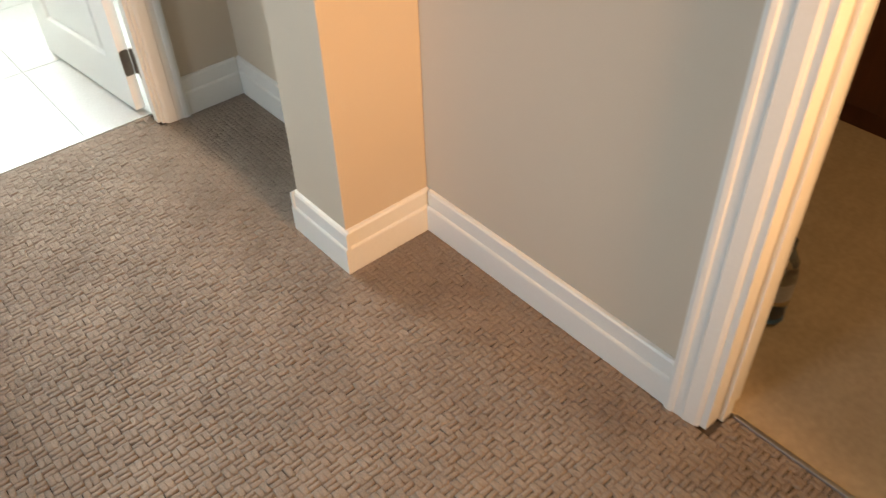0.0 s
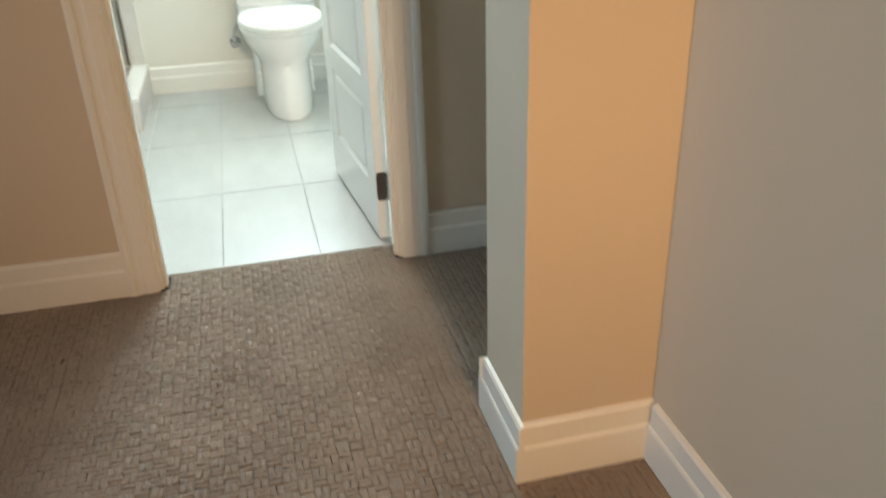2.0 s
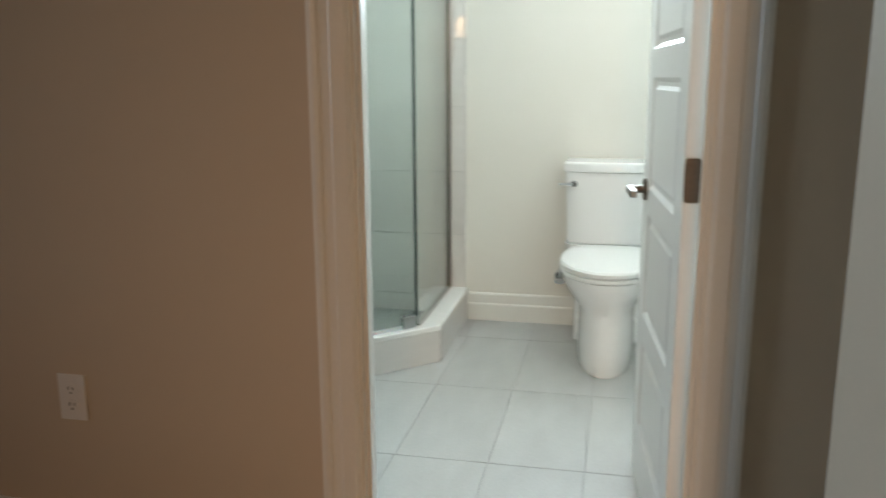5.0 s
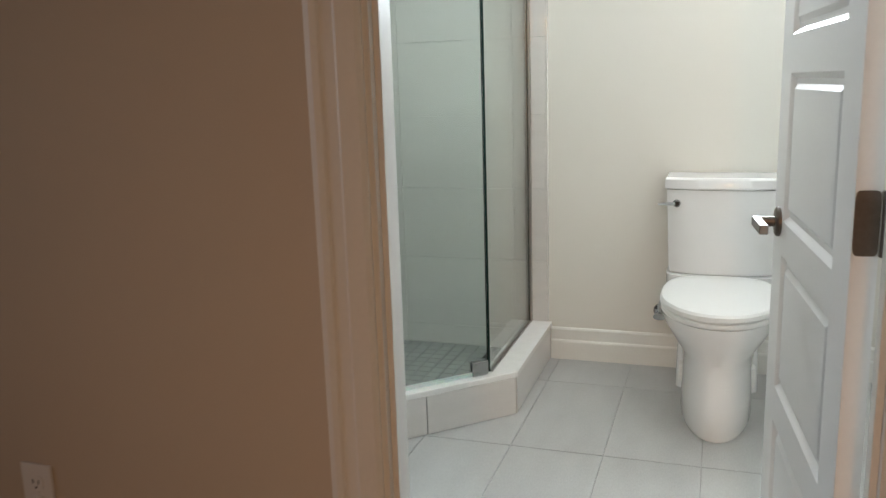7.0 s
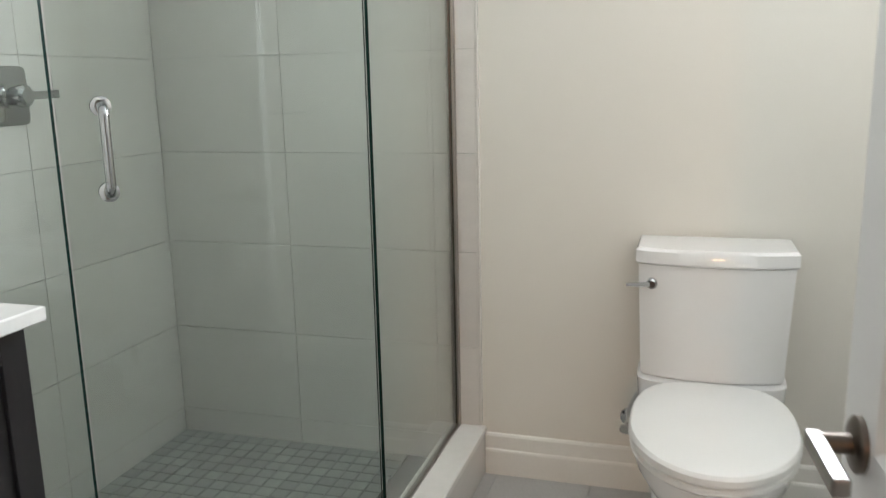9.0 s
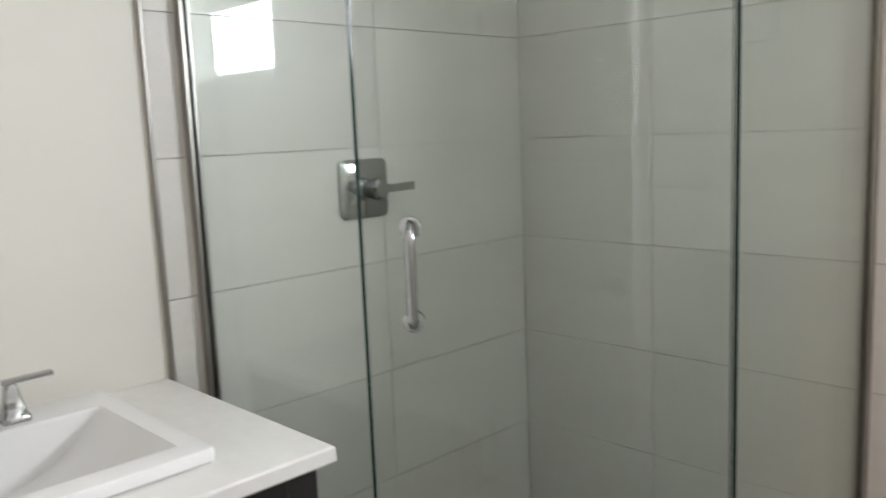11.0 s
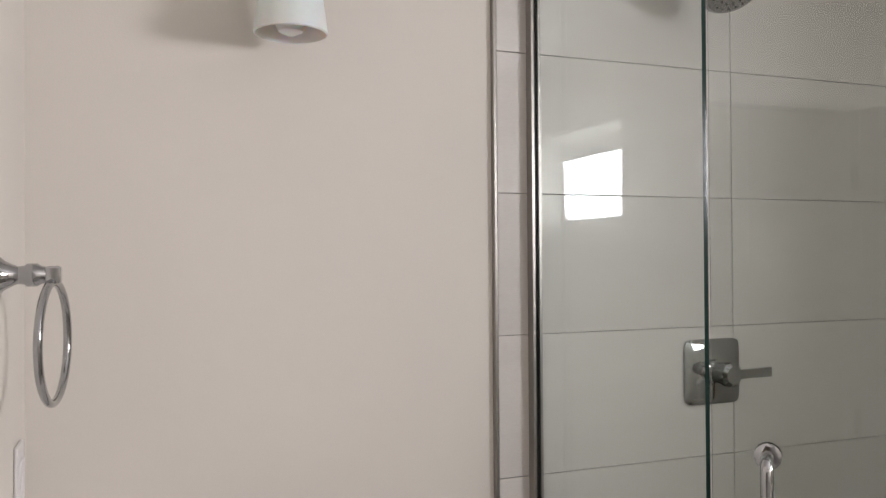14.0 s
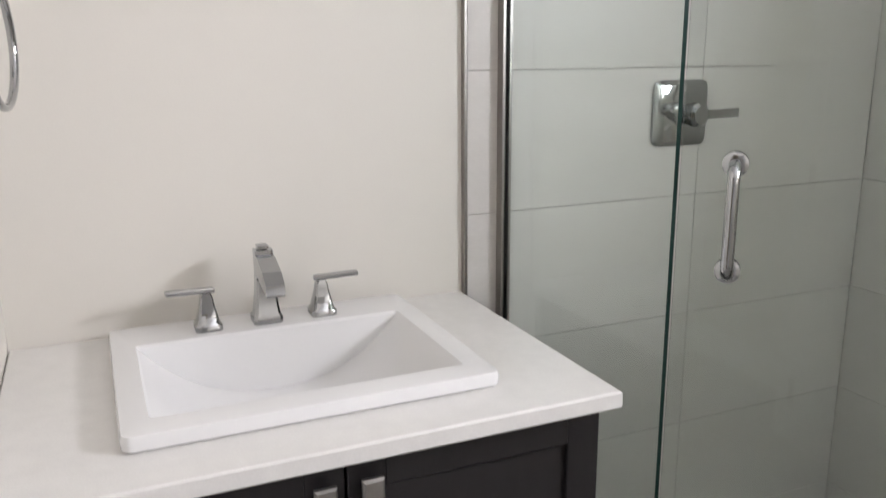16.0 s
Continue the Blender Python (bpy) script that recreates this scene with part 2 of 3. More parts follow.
structure("wall_room_north", box((1.78, 3.4, -1.1, -1.0, 0, TOP)), HALL_PAINT, "beige wall of the room beyond the doorway")
structure("wall_room_south", box((1.78, 3.4, -4.2, -4.1, 0, TOP)), HALL_PAINT, "beige wall of the room beyond the doorway")
structure("ceiling_hall", box((-2.12, 3.5, -4.22, 0.04, TOP, TOP + 0.1)), CEILING, "flat white hall ceiling", "ceiling")
structure("ceiling_bath", box((-0.76, 1.99, 0.04, 2.45, TOP, TOP + 0.1)), CEILING, "flat white bathroom ceiling", "ceiling")
carpet_floor = structure("floor_hall", box((-2.0, 1.735, -4.1, 0.085, -0.1, -0.006)), CARPET_BASE, "taupe loop-pile carpet floor of the hall", "floor")
structure("floor_room", box((1.735, 3.4, -4.1, -1.1, -0.1, 0.004)), ROOM_FLOOR, "tan sheet floor of the neighbouring room", "floor")
bath_floor = structure("floor_bathroom", box((-0.65, 1.87, 0.085, 2.19, -0.1, -0.004)), FLOOR_GROUT, "large grey porcelain tile bathroom floor", "floor")
structure("threshold_strip", box((1.727, 1.739, -2.74, -1.985, -0.006, 0.007), bevel=0.003), SATIN, "thin metal strip between carpet and tan floor", "threshold")

# baseboards
BB = [(0, 0), (0.016, 0), (0.016, 0.078), (0.014, 0.084), (0.011, 0.087), (0.011, 0.130), (0.007, 0.136), (0, 0.138)]


def baseboard(start, end, label="white moulded baseboard along the wall"):
    ob = profile_run(BB, (*start, 0), (*end, 0), "baseboard", TRIM)
    return tagged(ob, label, "baseboard", kind="structure")


baseboard((-2.0, 0), (0.55, 0))
baseboard((1.434, 0), (1.644, 0))
baseboard((1.66, 0), (1.66, -0.806))
baseboard((1.66, -0.79), (1.369, -0.79))
baseboard((1.385, -0.79), (1.385, -1.036))
baseboard((1.385, -1.02), (1.66, -1.02))
baseboard((1.66, -1.036), (1.66, -1.862))
baseboard((1.66, -2.86), (1.66, -4.1))
baseboard((-2.0, -4.1), (-2.0, 0))
baseboard((0.476, 2.19), (1.87, 2.19))
baseboard((1.87, 2.174), (1.87, 0.08))
baseboard((0.55, 0.08), (-0.05, 0.08))
baseboard((1.87, 0.08), (1.435, 0.08))

# door casings: stepped profile, out from the wall and across the width
CAS = [(0.0, 0.0), (0.0, 0.021), (0.010, 0.023), (0.020, 0.021), (0.024, 0.0175), (0.044, 0.016), (0.048, 0.018), (0.076, 0.014), (0.084, 0.009), (0.084, 0.0)]


def casing(origin, across, out, top, name="door_casing"):
    """Upright casing: origin at its outer foot, across points to the opening."""
    o, a, u = Vector(origin), Vector(across), Vector(out)
    return tagged(part(name, loft([[o + a * w + u * d + Vector((0, 0, z)) for w, d in CAS] for z in (0, top)]), TRIM), "white fluted door casing", "trim", kind="structure")


def head_casing(x0, x1, y, out, z):
    o = Vector((0, out, 0))
    return tagged(part("door_casing", loft([[Vector((x, y, z + 0.084 - w)) + o * d for w, d in CAS] for x in (x0, x1)]), TRIM), "white fluted door head casing", "trim", kind="structure")


casing((0.551, 0, 0), (1, 0, 0), (0, -1, 0), 1.975)
casing((1.433, 0, 0), (-1, 0, 0), (0, -1, 0), 1.975)
head_casing(0.551, 1.433, 0, -1, 1.977)
casing((0.551, 0.08, 0), (1, 0, 0), (0, 1, 0), 1.975)
casing((1.433, 0.08, 0), (-1, 0, 0), (0, 1, 0), 1.975)
head_casing(0.551, 1.433, 0.08, 1, 1.977)
casing((1.66, -1.864, 0), (0, -1, 0), (-1, 0, 0), 1.975)
casing((1.66, -2.86, 0), (0, 1, 0), (-1, 0, 0), 1.975)
tagged(part("door_jamb", box((0.625, 0.645, -0.002, 0.082, 0, 1.99), (1.338, 1.358, -0.002, 0.082, 0, 1.99), (0.645, 1.338, -0.002, 0.082, 1.97, 1.99), (0.645, 0.655, 0.012, 0.044, 0, 1.97), (1.328, 1.338, 0.012, 0.044, 0, 1.97), bevel=0.001, seg=1), TRIM), "white painted jamb with door stop", "door jamb", kind="structure")
tagged(part("door_jamb", box((1.655, 1.785, -1.965, -1.945, 0, 1.99), (1.655, 1.785, -2.78, -2.76, 0, 1.99), (1.655, 1.785, -2.76, -1.965, 1.97, 1.99), (1.70, 1.735, -1.977, -1.965, 0, 1.97), bevel=0.001, seg=1), TRIM), "white painted jamb with door stop", "door jamb", kind="structure")

# ---- bathroom window and what is outside ----
window = thing("window_1", "white high window in a deep reveal", "window", kind="structure")
part("reveal", box((WX0, WX0 + 0.012, 2.186, 2.44, WZ0, WZ1), (WX1 - 0.012, WX1, 2.186, 2.44, WZ0, WZ1), (WX0 + 0.012, WX1 - 0.012, 2.186, 2.44, WZ1 - 0.012, WZ1), (WX0 + 0.012, WX1 - 0.012, 2.186, 2.44, WZ0, WZ0 + 0.012)), TRIM, window)
part("window_casing", box((WX0 - 0.075, WX0, 2.168, 2.19, WZ0 - 0.075, WZ1 + 0.075), (WX1, WX1 + 0.075, 2.168, 2.19, WZ0 - 0.075, WZ1 + 0.075), (WX0, WX1, 2.168, 2.19, WZ1, WZ1 + 0.075), (WX0, WX1, 2.168, 2.19, WZ0 - 0.075, WZ0), bevel=0.003), TRIM, window)
for x0, x1 in ((WX0 + 0.012, WX1 - 0.012),):
    sash = part("sash", box((x0, x0 + 0.045, 2.385, 2.425, WZ0 + 0.012, WZ1 - 0.012), (x1 - 0.045, x1, 2.385, 2.425, WZ0 + 0.012, WZ1 - 0.012), (x0 + 0.045, x1 - 0.045, 2.385, 2.425, WZ1 - 0.057, WZ1 - 0.012), (x0 + 0.045, x1 - 0.045, 2.385, 2.425, WZ0 + 0.012, WZ0 + 0.057), bevel=0.004), TRIM, window)
    pane = part("pane", box((x0 + 0.045, x1 - 0.045, 2.40, 2.406, WZ0 + 0.057, WZ1 - 0.057)), WINDOW_GLASS, sash, "clear window glass")
    pane.visible_shadow = False
part("latch", box((1.50, 1.545, 2.365, 2.386, 1.69, 1.72), bevel=0.004), TRIM, window)
tagged(part("ground", box((-60, 60, 3.1, 80, 1.1, 1.2), (-60, 60, 2.46, 3.1, 0.9, 1.0))
, GROUND), "grey-brown ground outside the window", "ground", kind="structure")

# ---- bathroom floor tiles ----
def tile_mesh(sx, sy, th, bev, mat, name):
    """A slab of size sx, sy with its top at z = th and softened edges; origin at its centre."""
    hx, hy = sx / 2, sy / 2
    bm = loft([[(-hx, -hy, 0), (hx, -hy, 0), (hx, hy, 0), (-hx, hy, 0)], [(-hx, -hy, th - bev), (hx, -hy, th - bev), (hx, hy, th - bev), (-hx, hy, th - bev)],
               [(-hx + bev, -hy + bev, th), (hx - bev, -hy + bev, th), (hx - bev, hy - bev, th), (-hx + bev, hy - bev, th)]])
    return finish(bm, name, mat)


def floor_tiles():
    xs = [-0.65, -0.379, -0.081, 0.216, 0.514, 0.813, 1.108, 1.406, 1.704, 1.87]
    ys = [0.085, 0.69, 1.298, 1.906, 2.19]
    for x0, x1 in zip(xs, xs[1:]):
        for y0, y1 in zip(ys, ys[1:]):
            ob = new("tile", tile_mesh(x1 - x0 - 0.003, y1 - y0 - 0.003, 0.006, 0.0006, FLOOR_TILE, "tile"))
            ob.parent = bath_floor
            ob.location = ((x0 + x1) / 2, (y0 + y1) / 2, -0.0055)


floor_tiles()

# ---- shower: tiled walls, kerb, floor ----
SH_Y, SH_X = 0.985, 0.457     # where the wall tile ends
ROWS = [0.02, 0.117, 0.422, 0.727, 1.032, 1.337, 1.642, 1.947, 2.252, 2.40]
tile_west = structure("shower_wall_west", box((-0.65, -0.6485, SH_Y, 2.19, 0, TOP)), GROUT, "beige porcelain tiled shower wall with valve", "tiled wall")
tile_north = structure("shower_wall_north", box((-0.65, SH_X, 2.1885, 2.19, 0, TOP)), GROUT, "beige porcelain tiled shower wall", "tiled wall")
for z0, z1 in zip(ROWS, ROWS[1:]):
    for y0, y1 in ((SH_Y, 1.605), (1.605, 2.18)):
        ob = new("tile", tile_mesh(z1 - z0 - 0.0016, y1 - y0 - 0.0016, 0.0085, 0.0006, WALL_TILE, "tile"))
        ob.parent = tile_west
        ob.matrix_basis = pose(-0.6485, (y0 + y1) / 2, (z0 + z1) / 2, 0, 90, 0)
    for x0, x1 in ((-0.64, -0.178), (-0.178, SH_X)):
        ob = new("tile", tile_mesh(x1 - x0 - 0.0016, z1 - z0 - 0.0016, 0.0085, 0.0006, WALL_TILE, "tile"))
        ob.parent = tile_north
        ob.matrix_basis = pose((x0 + x1) / 2, 2.1885, (z0 + z1) / 2, 90, 0, 0)
tagged(part("tile_edge_trim", box((-0.652, -0.637, 0.976, 0.985, 0.832, TOP), bevel=0.002), ALU), "brushed metal tile edge strip", "trim", kind="structure")
tagged(part("tile_edge_trim", box((SH_X, SH_X + 0.008, 2.177, 2.192, 0.165, TOP), bevel=0.002), WALL_TILE), "slim beige tile edge strip", "trim", kind="structure")


def kerb_outline(z, off):
    """Outer line of the kerb grown by off, from the vanity wall round to the window wall, then back along the inside."""
    s = off * 0.41
    return [(-0.645, 1.015 - off, z), (-0.065 + s, 1.015 - off, z), (0.475 + off, 1.557 - s, z), (0.475 + off, 2.185, z),
            (0.362 - off, 2.185, z), (0.362 - off, 1.527 + s, z), (-0.073 - s, 1.092 + off, z), (-0.645, 1.092 + off, z)]


kerb = thing("shower_kerb", "low tiled shower kerb with white quartz top", "shower kerb", kind="structure")
part("body", loft([kerb_outline(0, -0.006), kerb_outline(0.14, -0.006)]), GROUT, kerb)
part("top_slab", loft([kerb_outline(0.14, 0.003), kerb_outline(0.157, 0.003), kerb_outline(0.16, 0.0)]), QUARTZ, kerb, "white quartz kerb top")


def kerb_face(a, b, n):
    """Face tiles along the kerb from a to b."""
    a, b = Vector((*a, 0.0705)), Vector((*b, 0.0705))
    d = (b - a) / n
    for i in range(n):
        ob = new("tile", tile_mesh(d.length - 0.003, 0.136, 0.006, 0.001, WALL_TILE, "tile"))
        ob.parent = kerb
        ob.matrix_basis = Matrix.Translation(a + d * (i + 0.5)) @ pose(0, 0, 0, 90, 0, math.degrees(math.atan2(d.y, d.x)))


kerb_face((-0.64, 1.021), (-0.063, 1.021), 1)
kerb_face((-0.063, 1.023), (0.221, 1.307), 1)
kerb_face((0.221, 1.307), (0.469, 1.555), 1)
kerb_face((0.469, 1.557), (0.469, 2.18), 1)

shower_floor = structure("shower_floor", loft([[(p[0], p[1], z) for p in [(-0.645, 1.1, 0), (-0.1, 1.1, 0), (0.38, 1.58, 0), (0.38, 2.185, 0), (-0.645, 2.185, 0)]] for z in (0.0, 0.028)]), MOSAIC_GROUT, "grey square mosaic shower floor", "shower floor")
chip = tile_mesh(0.0495, 0.0495, 0.005, 0.001, MOSAIC, "mosaic_tile")
spots = [(-0.61 + i * 0.053, 2.152 - j * 0.053) for i in range(19) for j in range(20)]
spots = [(x, y) for x, y in spots if y > 1.118 and x < 0.345 and y - x > 1.205 and math.hypot(x + 0.147, y - 1.50) > 0.07]
for x, y in spots[:300]:
    ob = new("mosaic_tile", chip)
    ob.parent = shower_floor
    ob.location = (x, y, 0.027)
drain = thing("shower_drain", "round chrome shower drain in mosaic floor", "drain", (-0.147, 1.50, 0.028))
part("flange", turned([(0.055, 0), (0.055, 0.005), (0.048, 0.007), (0.03, 0.0065)]), SATIN, drain, smooth=True)
for i in range(-3, 4):
    part("slot", box((i * 0.011 - 0.0025, i * 0.011 + 0.0025, -0.03, 0.03, 0.0055, 0.0078)), BLACK, drain)

# ---- shower enclosure ----
GZ0, GZ1 = 0.165, 2.09
enclosure = thing("shower_enclosure", "frameless clear glass corner shower enclosure", "shower enclosure")


def pane_between(name, a, b, label, z0=GZ0, z1=GZ1):
    a, b = Vector((*a, 0)), Vector((*b, 0))
    d = b - a
    m = Matrix.Translation(a) @ pose(0, 0, 0, 0, 0, math.degrees(math.atan2(d.y, d.x)))
    ob = part(name, box((0, d.length, -0.004, 0.004, z0, z1), m=m), GLASS, enclosure, label)
    ob.data.materials.append(GLASS_EDGE)
    for f in ob.data.polygons:
        f.material_index = 1 if f.area < 0.05 else 0
    ob.visible_shadow = False
    return ob


CX, CY = 0.385, 1.513
SX, SY = -0.063, 1.067
pane_between("fixed_panel", (-0.63, SY), (SX - 0.003, SY), "clear fixed glass panel")
gdoor = pane_between("glass_door", (SX + 0.004, SY + 0.002), (CX - 0.004, CY - 0.004), "clear hinged glass door", 0.172)
pane_between("fixed_panel", (CX, CY + 0.004), (CX, 2.172), "clear fixed glass panel")


def channel(x, y, along, label):
    """U-shaped upright channel: its back at (x, y), its legs reaching along the glass."""
    a = Vector((*along, 0))
    o = Vector((-a.y, a.x, 0))
    u = [(0, -0.011), (0.026, -0.011), (0.026, -0.005), (0.006, -0.005), (0.006, 0.005), (0.026, 0.005), (0.026, 0.011), (0, 0.011)]
    return part("wall_channel", loft([[Vector((x, y, z)) + a * p + o * q for p, q in u] for z in (0.16, GZ1)]), ALU, enclosure, label)


channel(-0.641, SY, (1, 0), "brushed metal wall channel")
channel(CX, 2.181, (0, -1), "slim metal wall channel")
part("seal", box((0.376, 0.394, 1.53, 2.165, 0.1602, 0.166)), ALU, enclosure)
part("seal", box((-0.63, SX, 1.058, 1.076, 0.1602, 0.166)), ALU, enclosure)
part("sweep", box((0.01, 0.61, -0.005, 0.005, 0.1602, 0.174), m=pose(SX, SY, 0, 0, 0, 45)), FROST, enclosure, "clear plastic door sweep")
# pivot hinges at the corner, low and high, and clips on the fixed panel
for z in (0.162, GZ1 - 0.055):
    part("hinge", box((-0.062, 0.0, -0.013, -0.0045, z, z + 0.052), (-0.062, 0.0, 0.0045, 0.013, z, z + 0.052), bevel=0.0025, m=pose(CX - 0.006, CY - 0.006, 0, 0, 0, 45)), CHROME, enclosure, "chrome glass hinge")
part("clip", box((SX - 0.05, SX - 0.004, 1.055, 1.0625, 0.33, 0.40), (SX - 0.05, SX - 0.004, 1.0715, 1.079, 0.33, 0.40), bevel=0.002), CHROME, enclosure, "chrome glass clip")


def bar_handle():
    """Pull handle of the glass door: local x along the glass, -y outwards."""
    zt, zb, out = 1.212, 1.049, 0.045
    pts = [(0, -0.004, zt)]
    for i in range(7):
        a = math.pi / 2 * i / 6
        pts.append((0, -out + 0.022 - 0.022 * math.sin(a), zt - 0.022 + 0.022 * math.cos(a)))
    pts += [(p[0], p[1], zt + zb - p[2]) for p in reversed(pts)]
    m = pose(SX, SY, 0, 0, 0, 45) @ Matrix.Translation((0.082, 0, 0))
    h = part("pull_handle", tube(pts, 0.0095, 18, m), CHROME, gdoor, "polished chrome pull handle", True)
    for z in (zt, zb):
        for s in (-1, 1):
            part("washer", turned([(0.009, 0.004), (0.019, 0.004), (0.019, 0.008), (0.014, 0.0105), (0.009, 0.011)], m @ Matrix.Translation((0, 0, z)) @ pose(0, 0, 0, 90 * s, 0, 0)), CHROME, h, "", True)
    for z in (zt, zb):
        part("inner_bolt", turned([(0.008, 0.004), (0.008, 0.03), (0.004, 0.033)], m @ Matrix.Translation((0, 0, z)) @ pose(0, 0, 0, -90, 0, 0)), CHROME, h, "", True)


bar_handle()

# ---- shower valve and head ----
valve = thing("shower_valve", "chrome shower valve with square plate and lever", "shower valve", (-0.64, 1.538, 1.231))
plate_m = pose(0, 0, 0, 90, 0, 90)
part("plate", loft([squircle(0, 0, 0, 0.079, 0.077, 9), squircle(0, 0, 0.006, 0.079, 0.077, 9), squircle(0, 0, 0.012, 0.070, 0.069, 9)], plate_m), CHROME, valve, smooth=True)
part("body", turned([(0.03, 0.01), (0.03, 0.025), (0.024, 0.028), (0.024, 0.055), (0.028, 0.057), (0.028, 0.075), (0.02, 0.082)], plate_m), CHROME, valve, smooth=True)
part("diverter_knob", turned([(0.008, 0.01), (0.008, 0.035), (0.015, 0.037), (0.015, 0.05), (0.012, 0.052)], Matrix.Translation((0, -0.04, 0.01)) @ plate_m, 20), CHROME, valve, smooth=True)
part("lever", loft([[(0.075, 0.0, 0.011), (0.058, 0.0, 0.011), (0.058, 0.0, -0.011), (0.075, 0.0, -0.011)], [(0.078, 0.05, 0.011), (0.066, 0.05, 0.011), (0.066, 0.05, -0.009), (0.078, 0.05, -0.009)],
                    [(0.082, 0.108, 0.014), (0.072, 0.108, 0.014), (0.072, 0.108, -0.008), (0.082, 0.108, -0.008)]]), CHROME, valve)
head = thing("shower_head", "round chrome shower head on a bent arm", "shower head", (-0.64, 1.47, 2.15))
part("wall_flange", turned([(0.03, 0), (0.03, 0.006), (0.016, 0.014)], plate_m), CHROME, head, smooth=True)
part("arm", tube([(0, 0, 0), (0.05, 0, 0.004), (0.09, 0, 0.0), (0.12, 0, -0.012), (0.145, 0, -0.03)], 0.0105), CHROME, head, smooth=True)
hm = Matrix.Translation((0.15, 0, -0.035)) @ pose(0, 0, 0, 0, 152, 0)
rose = part("rose", turned([(0.014, -0.01), (0.018, 0.005), (0.03, 0.02), (0.064, 0.035), (0.066, 0.046), (0.060, 0.05)], hm), CHROME, head, smooth=True)
part("face_plate", turned([(0.058, 0.0495), (0.058, 0.0515), (0.05, 0.052)], hm), SATIN, rose, "grey nozzle face", True)
nozzles = bmesh.new()
for r, k in ((0.015, 6), (0.03, 12), (0.045, 18)):
    for i in range(k):
        a = 2 * math.pi * i / k
        bmesh.ops.create_cone(nozzles, segments=6, radius1=0.0028, radius2=0.002, depth=0.004, cap_ends=True, matrix=hm @ Matrix.Translation((r * math.cos(a), r * math.sin(a), 0.053)))
part("nozzles", nozzles, BLACK, rose, "dark rubber nozzles")

# ---- toilet ----
toilet = thing("toilet", "white ceramic two-piece toilet with closed lid", "toilet", (1.145, 2.19, 0))


def rounded(w, front, back, z, e, n=48, taper=1.0):
    """A plan outline: half width w, from y=-front to y=-back, egg-shaped to the front."""
    out = []
    cy, hy = -(front + back) / 2, (front - back) / 2
    for i in range(n):
        a = 2 * math.pi * i / n
        c, s = math.cos(a), math.sin(a)
        ee = e if s > 0 else 2.15
        x, y = math.copysign(abs(c) ** (2 / ee), c), math.copysign(abs(s) ** (2 / ee), s)
        if s < 0:
            x *= 1 - 0.10 * abs(s) ** 2
        out.append((x * w * taper, cy + hy * y, z))
    return out


part("bowl", loft([rounded(0.116, 0.707, 0.06, 0, 4), rounded(0.120, 0.713, 0.06, 0.012, 4), rounded(0.119, 0.705, 0.06, 0.10, 4), rounded(0.118, 0.685, 0.07, 0.20, 4), rounded(0.125, 0.675, 0.08, 0.245, 4),
                   rounded(0.155, 0.70, 0.12, 0.295, 3.5), rounded(0.180, 0.725, 0.16, 0.345, 3.2), rounded(0.187, 0.735, 0.17, 0.385, 3)]), CERAMIC, toilet, smooth=True)
part("deck", loft([squircle(0, -0.115, 0.30, 0.15, 0.10, 5), squircle(0, -0.115, 0.36, 0.19, 0.105, 5), squircle(0, -0.115, 0.435, 0.195, 0.105, 5)]), CERAMIC, toilet, smooth=True)
part("seat", loft([rounded(0.187, 0.735, 0.20, 0.387, 3), rounded(0.192, 0.74, 0.195, 0.392, 3), rounded(0.192, 0.74, 0.195, 0.402, 3), rounded(0.188, 0.736, 0.20, 0.406, 3)]), PLASTIC, toilet, smooth=True)
part("lid", loft([rounded(0.190, 0.739, 0.20, 0.408, 3), rounded(0.195, 0.744, 0.195, 0.414, 3), rounded(0.195, 0.744, 0.195, 0.428, 3), rounded(0.189, 0.737, 0.20, 0.436, 3), rounded(0.16, 0.70, 0.23, 0.441, 3), rounded(0.08, 0.58, 0.32, 0.443, 3)]), PLASTIC, toilet, smooth=True)


def tank_plan(z, w, front, back=0.02, n=24):
    out = [(-w, -back, z), (w, -back, z)]
    for i in range(n + 1):
        u = 1 - 2 * i / n
        out.append((w * u * (1 if abs(u) < 0.999 else 1), -(front - 0.030 * abs(u) ** 2.5), z))
    return out


tank = part("tank", loft([tank_plan(0.437, 0.178, 0.195), tank_plan(0.447, 0.185, 0.20), tank_plan(0.755, 0.197, 0.215)]), CERAMIC, toilet, smooth=True)
part("tank_lid", loft([tank_plan(0.757, 0.20, 0.218, 0.012), tank_plan(0.762, 0.204, 0.222, 0.01), tank_plan(0.793, 0.204, 0.222, 0.01), tank_plan(0.801, 0.198, 0.216, 0.016)]), CERAMIC, toilet, smooth=True)
lever = part("flush_lever", loft([[(-0.165, -0.222, 0.712), (-0.165, -0.212, 0.712), (-0.165, -0.212, 0.700), (-0.165, -0.222, 0.700)], [(-0.225, -0.236, 0.710), (-0.225, -0.230, 0.710), (-0.225, -0.230, 0.703), (-0.225, -0.236, 0.703)]]), CHROME, tank, "chrome flush lever")
part("lever_boss", turned([(0.014, 0.0), (0.014, 0.018), (0.009, 0.024)], Matrix.Translation((-0.16, -0.194, 0.706)) @ pose(0, 0, 0, 90, 0, 0), 20), CHROME, tank, "", True)
for sx in (-1, 1):
    part("floor_cap", loft([squircle(sx * 0.118, -0.40, 0.10, 0.012, 0.03, 3, 20), squircle(sx * 0.118, -0.40, 0.16, 0.010, 0.028, 3, 20), squircle(sx * 0.112, -0.40, 0.17, 0.003, 0.02, 3, 20)]), PLASTIC, toilet)
